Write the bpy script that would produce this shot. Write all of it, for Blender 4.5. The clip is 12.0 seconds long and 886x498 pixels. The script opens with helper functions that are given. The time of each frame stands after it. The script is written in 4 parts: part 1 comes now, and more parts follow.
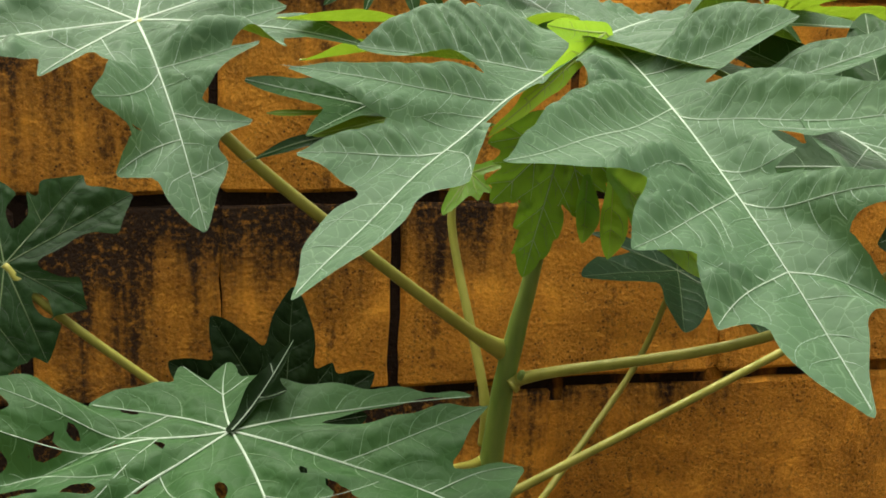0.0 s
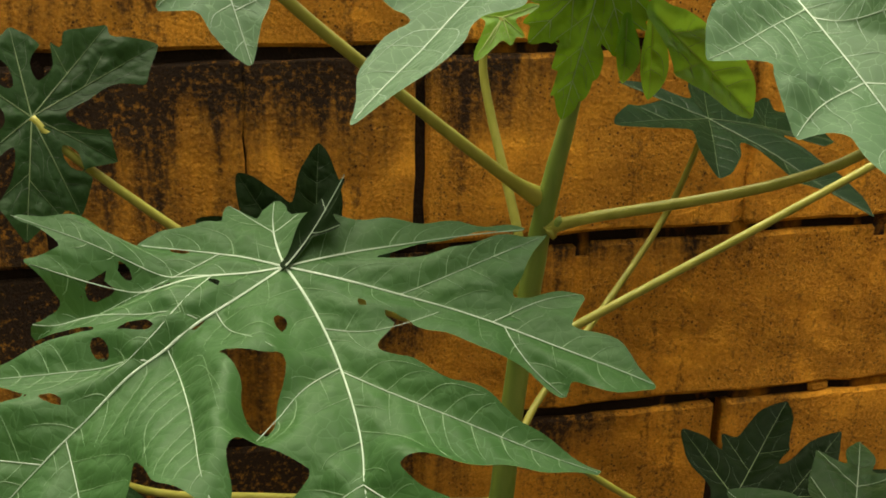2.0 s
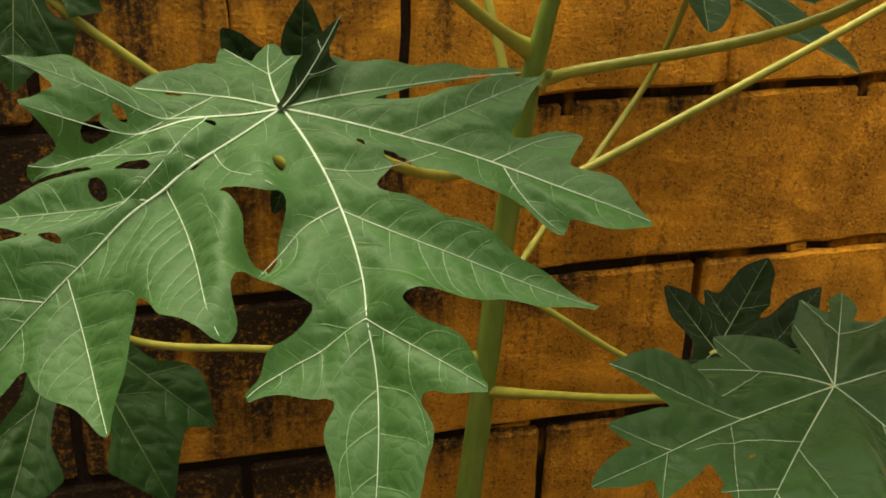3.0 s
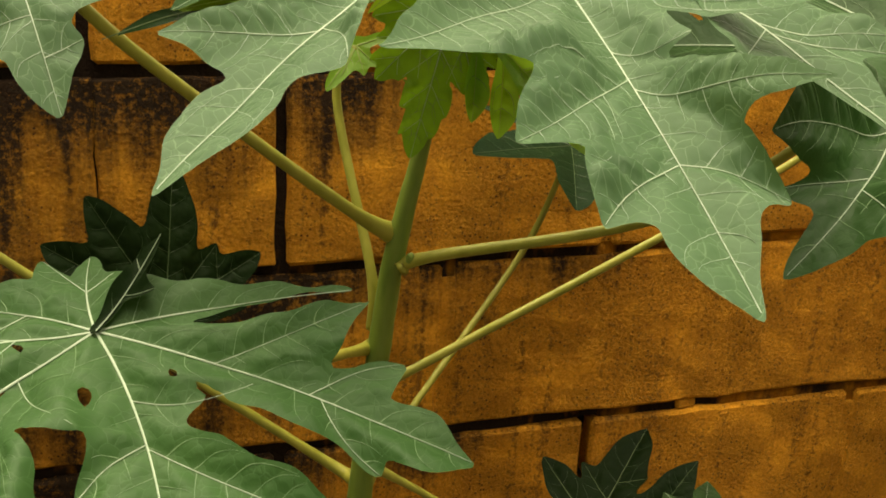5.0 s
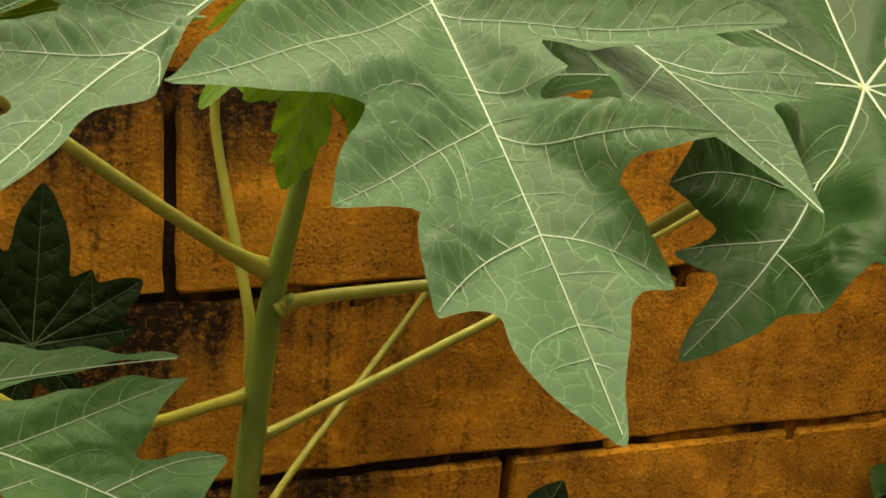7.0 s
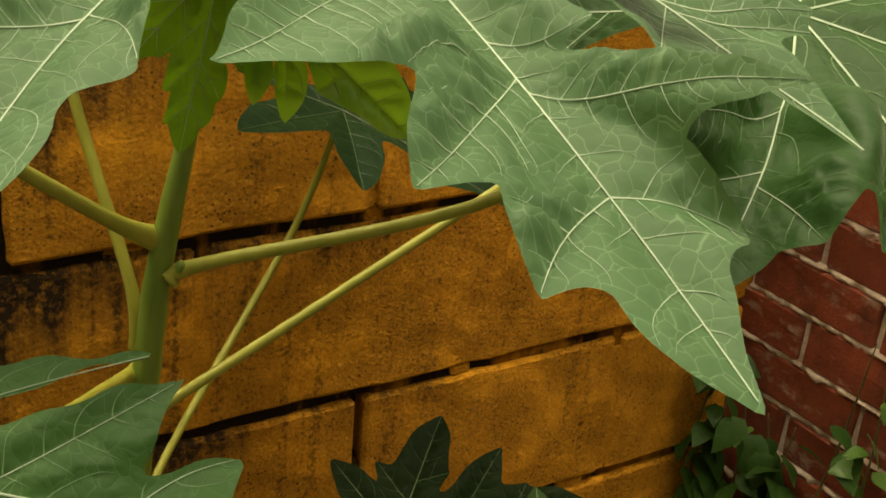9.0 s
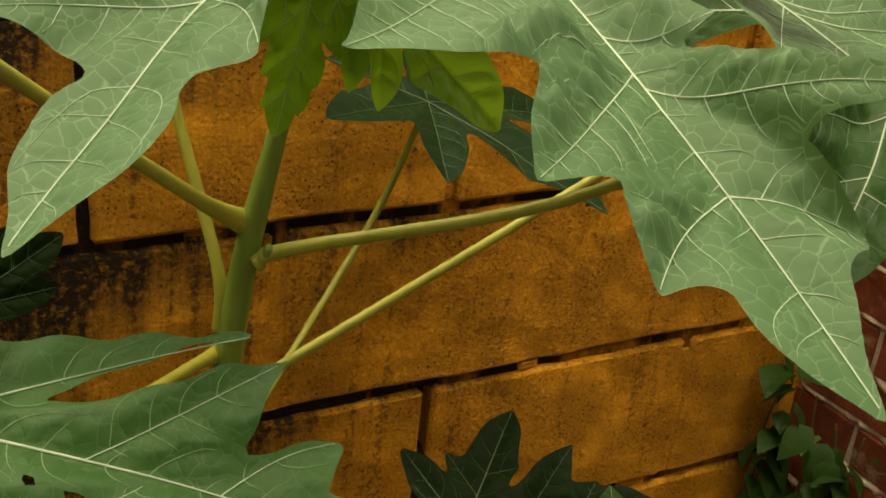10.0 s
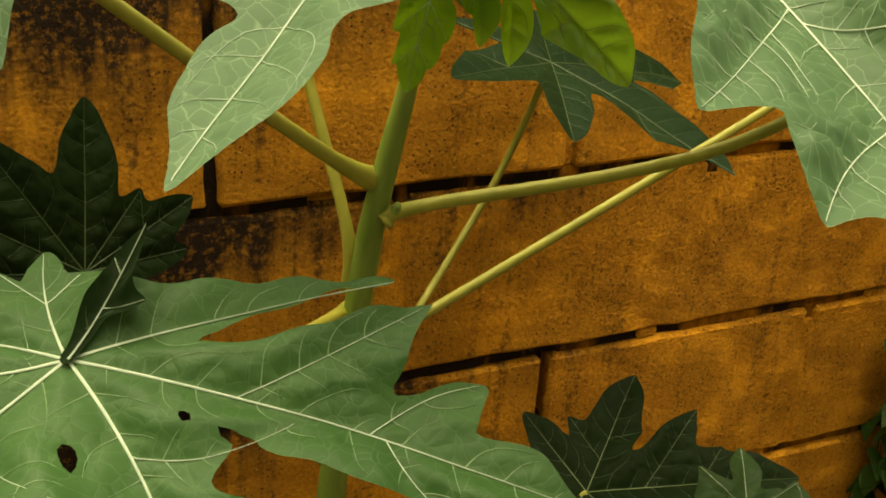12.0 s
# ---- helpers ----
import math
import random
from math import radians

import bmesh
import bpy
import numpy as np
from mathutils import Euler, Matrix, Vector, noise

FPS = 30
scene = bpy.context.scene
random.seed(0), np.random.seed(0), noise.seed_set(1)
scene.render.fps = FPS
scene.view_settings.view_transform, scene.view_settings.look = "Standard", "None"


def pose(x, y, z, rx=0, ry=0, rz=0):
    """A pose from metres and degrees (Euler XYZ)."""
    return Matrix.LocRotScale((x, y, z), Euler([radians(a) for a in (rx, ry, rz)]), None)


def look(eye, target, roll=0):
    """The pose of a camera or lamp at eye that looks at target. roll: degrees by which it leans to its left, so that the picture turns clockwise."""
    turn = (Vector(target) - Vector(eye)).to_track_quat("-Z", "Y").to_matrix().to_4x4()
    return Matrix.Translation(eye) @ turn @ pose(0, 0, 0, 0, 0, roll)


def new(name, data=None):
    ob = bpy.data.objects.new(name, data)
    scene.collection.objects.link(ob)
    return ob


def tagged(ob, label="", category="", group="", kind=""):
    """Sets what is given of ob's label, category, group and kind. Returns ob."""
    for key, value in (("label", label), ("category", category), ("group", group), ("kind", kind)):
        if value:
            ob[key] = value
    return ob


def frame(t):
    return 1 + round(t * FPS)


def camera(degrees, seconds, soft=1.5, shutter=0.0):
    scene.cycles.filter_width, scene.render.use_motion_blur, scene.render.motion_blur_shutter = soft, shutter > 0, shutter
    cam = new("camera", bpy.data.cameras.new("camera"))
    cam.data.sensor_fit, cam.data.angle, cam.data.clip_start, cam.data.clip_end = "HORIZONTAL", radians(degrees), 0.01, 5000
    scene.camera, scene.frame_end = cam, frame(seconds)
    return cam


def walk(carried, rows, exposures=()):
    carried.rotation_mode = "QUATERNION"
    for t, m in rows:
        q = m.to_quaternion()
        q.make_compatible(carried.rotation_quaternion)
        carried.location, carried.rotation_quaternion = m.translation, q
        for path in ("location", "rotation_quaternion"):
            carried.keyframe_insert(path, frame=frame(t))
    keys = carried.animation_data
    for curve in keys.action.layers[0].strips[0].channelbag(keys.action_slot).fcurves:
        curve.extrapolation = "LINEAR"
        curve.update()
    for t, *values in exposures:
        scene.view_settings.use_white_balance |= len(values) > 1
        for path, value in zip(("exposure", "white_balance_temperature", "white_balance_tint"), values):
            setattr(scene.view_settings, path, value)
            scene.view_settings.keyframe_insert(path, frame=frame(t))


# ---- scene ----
cam = camera(40.0, 12.0, soft=1.7)
PATH = [
    (0, (-0.253, -1.296, 0.517), (0.192, 0.587, 0.013), 2.0),
    (0.5, (-0.275, -1.289, 0.54), (0.267, 0.58, 0.079), 3.2),
    (0.8, (-0.27, -1.295, 0.541), (0.287, 0.569, 0.078), 3.1),
    (1, (-0.271, -1.298, 0.539), (0.29, 0.565, 0.077), 3.3),
    (1.5, (-0.286, -1.292, 0.525), (0.253, 0.561, 0.002), 2.7),
    (2, (-0.288, -1.284, 0.481), (0.161, 0.541, -0.204), 1.1),
    (2.5, (-0.304, -1.289, 0.467), (0.17, 0.464, -0.371), 1.4),
    (2.7, (-0.305, -1.291, 0.46), (0.168, 0.448, -0.407), 1.7),
    (4.3, (-0.289, -1.284, 0.491), (0.284, 0.444, -0.337), 2.8),
    (4.5, (-0.273, -1.276, 0.501), (0.324, 0.458, -0.296), 4.0),
    (5, (-0.23, -1.256, 0.522), (0.362, 0.515, -0.193), 3.2),
    (5.5, (-0.19, -1.233, 0.518), (0.411, 0.534, -0.2), 3.0),
    (6, (-0.145, -1.202, 0.521), (0.404, 0.593, -0.169), 2.4),
    (6.5, (-0.129, -1.186, 0.52), (0.408, 0.613, -0.168), 2.9),
    (6.7, (-0.127, -1.18, 0.518), (0.439, 0.606, -0.182), 3.8),
    (8.3, (-0.231, -1.073, 0.523), (0.741, 0.502, -0.236), 5.1),
    (8.5, (-0.235, -1.07, 0.522), (0.755, 0.493, -0.238), 5.7),
    (9, (-0.234, -1.074, 0.516), (0.795, 0.44, -0.29), 5.3),
    (9.5, (-0.244, -1.068, 0.515), (0.741, 0.465, -0.309), 6.4),
    (10, (-0.254, -1.064, 0.513), (0.697, 0.491, -0.309), 6.4),
    (10.5, (-0.256, -1.066, 0.512), (0.644, 0.532, -0.285), 5.0),
    (11, (-0.264, -1.059, 0.509), (0.561, 0.553, -0.34), 4.6),
    (11.5, (-0.271, -1.044, 0.492), (0.567, 0.563, -0.354), 3.9),
    (12, (-0.272, -1.061, 0.496), (0.526, 0.556, -0.37), 4.2),
]
walk(cam, [(t, look(eye, target, roll)) for t, eye, target, roll in PATH],
     exposures=[(0, 0.62, 6500, 17), (0.5, 0.38, 6600, 9), (1.0, 0.34, 6800, 9), (1.5, 0.46, 7100, 11), (2.5, 0.66, 7700, 13), (4.5, 0.68, 8400, 13), (5.5, 0.54, 8600, 13), (6.5, 0.54, 8700, 13), (9.0, 0.38, 9000, 9), (10.5, 0.42, 9100, 9), (11.5, 0.6, 9400, 9), (12, 0.64, 9500, 9)])

# ---- world and light ----
world = bpy.data.worlds.new("overcast_sky")
scene.world = world
world.use_nodes = True
wn = world.node_tree
sky = wn.nodes.new("ShaderNodeTexSky")
sky.sky_type = "NISHITA"
sky.sun_disc = False
sky.sun_elevation = radians(68)
sky.sun_rotation = radians(-35)
sky.air_density, sky.dust_density, sky.ozone_density = 1.0, 4.0, 1.0
pale = wn.nodes.new("ShaderNodeHueSaturation")
pale.inputs["Saturation"].default_value = 0.05
wn.links.new(sky.outputs[0], pale.inputs["Color"])
warm = wn.nodes.new("ShaderNodeMix")
warm.data_type, warm.blend_type = "RGBA", "MULTIPLY"
warm.inputs[0].default_value = 1.0
warm.inputs[7].default_value = (1.0, 0.97, 0.87, 1)
wn.links.new(pale.outputs[0], warm.inputs[6])
wn.links.new(warm.outputs[2], wn.nodes["Background"].inputs[0])
wn.nodes["Background"].inputs[1].default_value = 0.30
sun = new("sun", bpy.data.lights.new("sun", "SUN"))
sun.data.energy, sun.data.angle, sun.data.color = 1.9, radians(45), (1.0, 0.96, 0.9)
sun.matrix_world = look((0.3, -0.5, 2.5), (0.1, 0, 0))


# ---- materials ----
def mat(name, rough=0.6, spec=0.5):
    m = bpy.data.materials.new(name)
    m.use_nodes = True
    b = m.node_tree.nodes["Principled BSDF"]
    b.inputs["Roughness"].default_value = rough
    b.inputs["Specular IOR Level"].default_value = spec
    return m, m.node_tree, b


def node(nt, kind, **kw):
    n = nt.nodes.new("ShaderNode" + kind)
    for key, value in kw.items():
        if key in n.inputs:
            n.inputs[key].default_value = value
    return n


def ramp(nt, source, stops):
    r = nt.nodes.new("ShaderNodeValToRGB")
    while len(r.color_ramp.elements) < len(stops):
        r.color_ramp.elements.new(0.5)
    for e, (p, c) in zip(r.color_ramp.elements, stops):
        e.position, e.color = p, (*c, 1) if len(c) == 3 else c
    nt.links.new(source, r.inputs[0])
    return r.outputs[0]


def mix(nt, fac, a, b, mode="MIX"):
    n = nt.nodes.new("ShaderNodeMix")
    n.data_type, n.blend_type = "RGBA", mode
    for socket, value in ((n.inputs[0], fac), (n.inputs[6], a), (n.inputs[7], b)):
        if isinstance(value, (int, float)):
            socket.default_value = value
        elif isinstance(value, tuple):
            socket.default_value = (*value, 1)
        else:
            nt.links.new(value, socket)
    return n.outputs[2]


def scaled(nt, scale, coord="Object", rot=(0, 0, 0)):
    tc = nt.nodes.new("ShaderNodeTexCoord")
    mp = nt.nodes.new("ShaderNodeMapping")
    mp.inputs["Scale"].default_value = scale
    mp.inputs["Rotation"].default_value = rot
    nt.links.new(tc.outputs[coord], mp.inputs[0])
    return mp.outputs[0]


def world_pos(nt, scale):
    g = nt.nodes.new("ShaderNodeNewGeometry")
    mp = nt.nodes.new("ShaderNodeMapping")
    mp.inputs["Scale"].default_value = scale
    nt.links.new(g.outputs["Position"], mp.inputs[0])
    return mp.outputs[0]


def noise_tex(nt, vec, scale, detail=4.0, rough=0.55):
    n = node(nt, "TexNoise", Scale=scale, Detail=detail, Roughness=rough)
    nt.links.new(vec, n.inputs["Vector"])
    return n.outputs["Fac"]


def bump(nt, bsdf, height, strength, distance):
    b = node(nt, "Bump", Strength=strength, Distance=distance)
    nt.links.new(height, b.inputs["Height"])
    nt.links.new(b.outputs[0], bsdf.inputs["Normal"])
    return b


def leaf_material(name, dark, light, back, rough=0.42, thin=0.25, spec=0.5, vein=(0.2, 0.3, 0.15), show=0.2, bloom=0.0):
    m, nt, b = mat(name, rough, spec)
    b.inputs["Sheen Weight"].default_value, b.inputs["Sheen Roughness"].default_value = bloom, 0.3
    b.inputs["Sheen Tint"].default_value = (0.9, 1.0, 0.8, 1)
    uvn = nt.nodes.new("ShaderNodeUVMap")
    uvn.uv_map = "leaf"
    broad = noise_tex(nt, uvn.outputs[0], 14, 2)
    fine = noise_tex(nt, uvn.outputs[0], 160, 3)
    base = ramp(nt, broad, [(0.3, dark), (0.7, light)])
    base = mix(nt, 0.3, base, ramp(nt, fine, [(0.35, dark), (0.65, light)]))
    vor = node(nt, "TexVoronoi", Scale=115.0)
    vor.feature = "DISTANCE_TO_EDGE"
    sway = nt.nodes.new("ShaderNodeVectorMath")
    sway.operation = "MULTIPLY_ADD"
    wob = node(nt, "TexNoise", Scale=90.0)
    nt.links.new(uvn.outputs[0], wob.inputs["Vector"])
    nt.links.new(wob.outputs["Color"], sway.inputs[0])
    sway.inputs[1].default_value = (0.006, 0.006, 0)
    nt.links.new(uvn.outputs[0], sway.inputs[2])
    nt.links.new(sway.outputs[0], vor.inputs["Vector"])
    net = ramp(nt, vor.outputs["Distance"], [(0.0, (1, 1, 1)), (0.028, (0, 0, 0))])
    base = mix(nt, mix(nt, 1 - show, net, (0, 0, 0)), base, vein)
    nt.links.new(base, b.inputs["Base Color"])
    bump(nt, b, mix(nt, 0.25, vor.outputs["Distance"], fine), 0.5, 0.0022)
    tr = nt.nodes.new("ShaderNodeBsdfTranslucent")
    tr.inputs[0].default_value = (*back, 1)
    ms = nt.nodes.new("ShaderNodeMixShader")
    ms.inputs[0].default_value = thin
    out = nt.nodes["Material Output"]
    nt.links.new(b.outputs[0], ms.inputs[1])
    nt.links.new(tr.outputs[0], ms.inputs[2])
    nt.links.new(ms.outputs[0], out.inputs[0])
    return m


def plain_plant(name, a, c, rough=0.45):
    m, nt, b = mat(name, rough, 0.45)
    n = noise_tex(nt, scaled(nt, (1, 1, 0.25)), 60, 4)
    nt.links.new(ramp(nt, n, [(0.3, a), (0.7, c)]), b.inputs["Base Color"])
    bump(nt, b, n, 0.25, 0.001)
    return m


LEAF_PALE = leaf_material("glaucous_leaf", (0.029, 0.079, 0.028), (0.040, 0.098, 0.038), (0.42, 0.74, 0.02), rough=0.6, thin=0.05, spec=0.28, bloom=0.1, vein=(0.16, 0.27, 0.14), show=0.45)
LEAF_MID = leaf_material("green_leaf", (0.017, 0.064, 0.013), (0.026, 0.084, 0.018), (0.18, 0.34, 0.02), rough=0.55, thin=0.08, spec=0.22, bloom=0.0, vein=(0.10, 0.19, 0.08), show=0.3)
# dark green of the older leaves, with some of their shade coloured in
LEAF_DEEP_SHADED = leaf_material("deep_shaded_leaf", (0.009, 0.034, 0.007), (0.016, 0.050, 0.011), (0.05, 0.12, 0.02), rough=0.5, thin=0.15, spec=0.12, vein=(0.05, 0.10, 0.03), show=0.3)
# the shade over the leaf behind the crown is put into this green
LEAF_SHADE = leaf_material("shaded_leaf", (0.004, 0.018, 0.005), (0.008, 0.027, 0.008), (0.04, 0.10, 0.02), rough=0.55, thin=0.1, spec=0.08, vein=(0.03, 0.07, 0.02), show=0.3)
# near-black: old dark green plus the shade low by the wall, painted in
LEAF_DARK_SHADED = leaf_material("dark_shaded_leaf", (0.003, 0.011, 0.002), (0.006, 0.017, 0.003), (0.02, 0.05, 0.01), rough=0.6, thin=0.1, spec=0.08, vein=(0.012, 0.03, 0.008), show=0.3)
LEAF_YOUNG = leaf_material("young_leaf", (0.11, 0.30, 0.013), (0.18, 0.42, 0.03), (0.30, 0.56, 0.04), thin=0.45, vein=(0.10, 0.2, 0.01), show=0.4)
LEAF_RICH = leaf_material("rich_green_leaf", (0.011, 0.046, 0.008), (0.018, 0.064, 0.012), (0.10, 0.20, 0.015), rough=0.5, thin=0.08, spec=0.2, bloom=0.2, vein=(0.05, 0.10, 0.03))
# light shining through the thin curled base is put into its yellow-green
LEAF_LIT_THROUGH = leaf_material("lit_through_leaf_base", (0.16, 0.36, 0.02), (0.22, 0.46, 0.03), (0.55, 0.85, 0.05), rough=0.5, thin=0.6, spec=0.3, vein=(0.25, 0.4, 0.06))
# undersides: colour brightened to stand for sky light passing through the blade
LEAF_LIT_UNDER = leaf_material("lit_leaf_underside", (0.09, 0.18, 0.014), (0.13, 0.24, 0.02), (0.27, 0.45, 0.02), rough=0.5, thin=0.3, spec=0.3)
LEAF_SOFT = leaf_material("soft_young_leaf", (0.09, 0.21, 0.010), (0.15, 0.31, 0.02), (0.20, 0.42, 0.02), rough=0.5, thin=0.35, spec=0.3, vein=(0.12, 0.24, 0.03), show=0.3)
NET_PALE = plain_plant("leaf_net", (0.16, 0.25, 0.15), (0.21, 0.31, 0.19))
NET_MID = plain_plant("mid_leaf_net", (0.09, 0.18, 0.07), (0.12, 0.22, 0.09))
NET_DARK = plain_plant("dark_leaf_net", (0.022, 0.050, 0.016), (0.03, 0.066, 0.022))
VEIN_PALE = plain_plant("pale_vein", (0.27, 0.37, 0.25), (0.36, 0.47, 0.33))
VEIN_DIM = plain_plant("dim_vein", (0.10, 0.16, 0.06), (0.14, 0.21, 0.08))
# veins darkened to go with the shade painted into the blades
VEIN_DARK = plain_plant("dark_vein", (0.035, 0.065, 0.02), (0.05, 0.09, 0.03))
VEIN_YOUNG = plain_plant("young_vein", (0.24, 0.36, 0.06), (0.30, 0.42, 0.09))
STALK = plain_plant("stalk_skin", (0.26, 0.27, 0.035), (0.36, 0.35, 0.06))
STEM = plain_plant("stem_skin", (0.11, 0.19, 0.025), (0.20, 0.28, 0.05))


def calc(nt, op, a, b=0.0, c=0.0):
    n = nt.nodes.new("ShaderNodeMath")
    n.operation = op
    for socket, value in zip(n.inputs, (a, b, c)):
        if isinstance(value, (int, float)):
            socket.default_value = value
        else:
            nt.links.new(value, socket)
    return n.outputs[0]


def wall_paint():
    m, nt, b = mat("orange_wall_paint", 0.85, 0.2)
    pos = world_pos(nt, (1, 1, 1))
    sep = nt.nodes.new("ShaderNodeSeparateXYZ")
    nt.links.new(pos, sep.inputs[0])
    broad = noise_tex(nt, pos, 5, 5)
    base = ramp(nt, broad, [(0.25, (0.70, 0.292, 0.028)), (0.75, (0.88, 0.398, 0.040))])
    tint = noise_tex(nt, pos, 45, 4)
    base = mix(nt, 0.35, base, ramp(nt, tint, [(0.3, (0.40, 0.140, 0.004)), (0.7, (0.86, 0.41, 0.030))]))
    sand = noise_tex(nt, pos, 210, 4, 0.75)
    base = mix(nt, 0.3, base, ramp(nt, sand, [(0.36, (0.26, 0.09, 0.008)), (0.5, (0.72, 0.31, 0.026)), (0.66, (0.98, 0.50, 0.08))]))
    # drips that start under the bed joints, damp patches, heavier towards the west end
    drip = noise_tex(nt, world_pos(nt, (22, 1, 1.3)), 1.5, 5, 0.6)
    patch = noise_tex(nt, pos, 4.2, 4, 0.6)
    course = calc(nt, "FRACT", calc(nt, "DIVIDE", calc(nt, "ADD", sep.outputs["Z"], 2.3), 0.23))
    damp = calc(nt, "MULTIPLY_ADD", calc(nt, "POWER", course, 2.5), 0.34, calc(nt, "MULTIPLY_ADD", calc(nt, "MAXIMUM", sep.outputs["X"], -0.5), -0.52, 0.055))
    upper = ramp(nt, sep.outputs["Z"], [(0.20, (0, 0, 0)), (0.26, (1, 1, 1))])
    damp = calc(nt, "MULTIPLY_ADD", upper, -0.13, damp)
    amount = calc(nt, "ADD", calc(nt, "MULTIPLY_ADD", drip, 0.55, calc(nt, "MULTIPLY", patch, 0.75)), damp)
    mask = ramp(nt, amount, [(0.73, (0, 0, 0)), (0.95, (1, 1, 1))])
    speck = noise_tex(nt, pos, 120, 6, 0.75)
    worn = ramp(nt, calc(nt, "MULTIPLY_ADD", amount, 0.35, calc(nt, "SUBTRACT", speck, 0.25)), [(0.30, (0, 0, 0)), (0.60, (1, 1, 1))])
    mould = mix(nt, 1.0, mask, worn, "MULTIPLY")
    base = mix(nt, mould, base, (0.030, 0.017, 0.007))
    pits = node(nt, "TexVoronoi", Scale=150.0)
    nt.links.new(pos, pits.inputs["Vector"])
    pit = ramp(nt, pits.outputs["Distance"], [(0.08, (1, 1, 1)), (0.27, (0, 0, 0))])
    rare = ramp(nt, noise_tex(nt, pos, 14, 2), [(0.42, (0, 0, 0)), (0.58, (1, 1, 1))])
    base = mix(nt, mix(nt, 1.0, pit, rare, "MULTIPLY"), base, (0.05, 0.022, 0.006))
    crust = ramp(nt, calc(nt, "MULTIPLY_ADD", drip, 0.55, calc(nt, "MULTIPLY", speck, 0.75)), [(0.70, (0, 0, 0)), (0.80, (1, 1, 1))])
    base = mix(nt, mix(nt, 0.35, crust, (0, 0, 0)), base, (0.06, 0.026, 0.006))
    nt.links.new(base, b.inputs["Base Color"])
    grain = noise_tex(nt, pos, 200, 5, 0.8)
    coarse = noise_tex(nt, pos, 48, 3)
    lumps = node(nt, "TexVoronoi", Scale=210.0)
    nt.links.new(pos, lumps.inputs["Vector"])
    relief = mix(nt, 0.25, mix(nt, 0.12, grain, coarse), lumps.outputs["Distance"])
    worn_flat = ramp(nt, noise_tex(nt, pos, 14, 4), [(0.36, (0.85, 0.85, 0.85)), (0.62, (0.15, 0.15, 0.15))])
    bump(nt, b, mix(nt, worn_flat, relief, (0.45, 0.45, 0.45)), 1.0, 0.026)
    return m


def simple(name, a, c, scale, rough=0.8, dist=0.004):
    m, nt, b = mat(name, rough, 0.3)
    n = noise_tex(nt, world_pos(nt, (1, 1, 1)), scale, 6, 0.6)
    n2 = noise_tex(nt, world_pos(nt, (1, 1, 1)), scale * 9, 3)
    col = ramp(nt, n, [(0.3, a), (0.7, c)])
    nt.links.new(mix(nt, 0.25, col, ramp(nt, n2, [(0.3, a), (0.7, c)])), b.inputs["Base Color"])
    bump(nt, b, mix(nt, 0.5, n, n2), 0.5, dist)
    return m


def brick_skin(name, a, c, scale):
    """Red brick with pale mortar smears."""
    m = simple(name, a, c, scale)
    nt = m.node_tree
    b = nt.nodes["Principled BSDF"]
    link = b.inputs["Base Color"].links[0]
    rnd = nt.nodes.new("ShaderNodeObjectInfo")
    col = mix(nt, calc(nt, "MULTIPLY", rnd.outputs["Random"], 0.5), link.from_socket, (0.10, 0.022, 0.010))
    smear = noise_tex(nt, world_pos(nt, (1, 1, 2.2)), 13, 6, 0.7)
    col = mix(nt, ramp(nt, smear, [(0.56, (0, 0, 0)), (0.66, (0.7, 0.7, 0.7))]), col, (0.34, 0.24, 0.17))
    blackening = noise_tex(nt, world_pos(nt, (1, 1, 1)), 9, 5, 0.7)
    col = mix(nt, ramp(nt, blackening, [(0.5, (0, 0, 0)), (0.68, (0.7, 0.7, 0.7))]), col, (0.035, 0.018, 0.010))
    nt.links.new(col, b.inputs["Base Color"])
    return m


PAINT = wall_paint()
LILAC = simple("lilac_plaster", (0.36, 0.28, 0.42), (0.50, 0.42, 0.54), 4)


def joint_paint():
    """Recessed joints: thin paint over mortar; black patches, mould with joint shadow painted in, grow towards the
    west.
    """
    m, nt, b = mat("mould_and_shadow_joint", 0.9, 0.15)
    pos = world_pos(nt, (1, 1, 1))
    sep = nt.nodes.new("ShaderNodeSeparateXYZ")
    nt.links.new(pos, sep.inputs[0])
    patch = noise_tex(nt, world_pos(nt, (1, 1, 0.4)), 16, 4, 0.6)
    blackening = calc(nt, "MULTIPLY_ADD", sep.outputs["X"], -0.20, patch)
    base = ramp(nt, noise_tex(nt, pos, 60, 4), [(0.3, (0.22, 0.085, 0.006)), (0.7, (0.42, 0.17, 0.010))])
    # black stands for mould and for the deep shadow in the joint
    base = mix(nt, ramp(nt, blackening, [(0.28, (0, 0, 0)), (0.42, (1, 1, 1))]), base, (0.016, 0.009, 0.005))
    nt.links.new(base, b.inputs["Base Color"])
    bump(nt, b, noise_tex(nt, pos, 160, 4, 0.65), 0.8, 0.006)
    return m


JOINT = joint_paint()
# grey of the two unseen walls added to hold light off
SCREEN_GREY = simple("light_screen_grey", (0.16, 0.17, 0.15), (0.24, 0.25, 0.22), 5)
BRICK = brick_skin("red_brick", (0.13, 0.026, 0.012), (0.31, 0.070, 0.030), 22)
MORTAR = simple("white_mortar", (0.22, 0.15, 0.10), (0.66, 0.54, 0.42), 30)
SOIL = simple("soil", (0.05, 0.032, 0.018), (0.12, 0.08, 0.045), 6, dist=0.02)


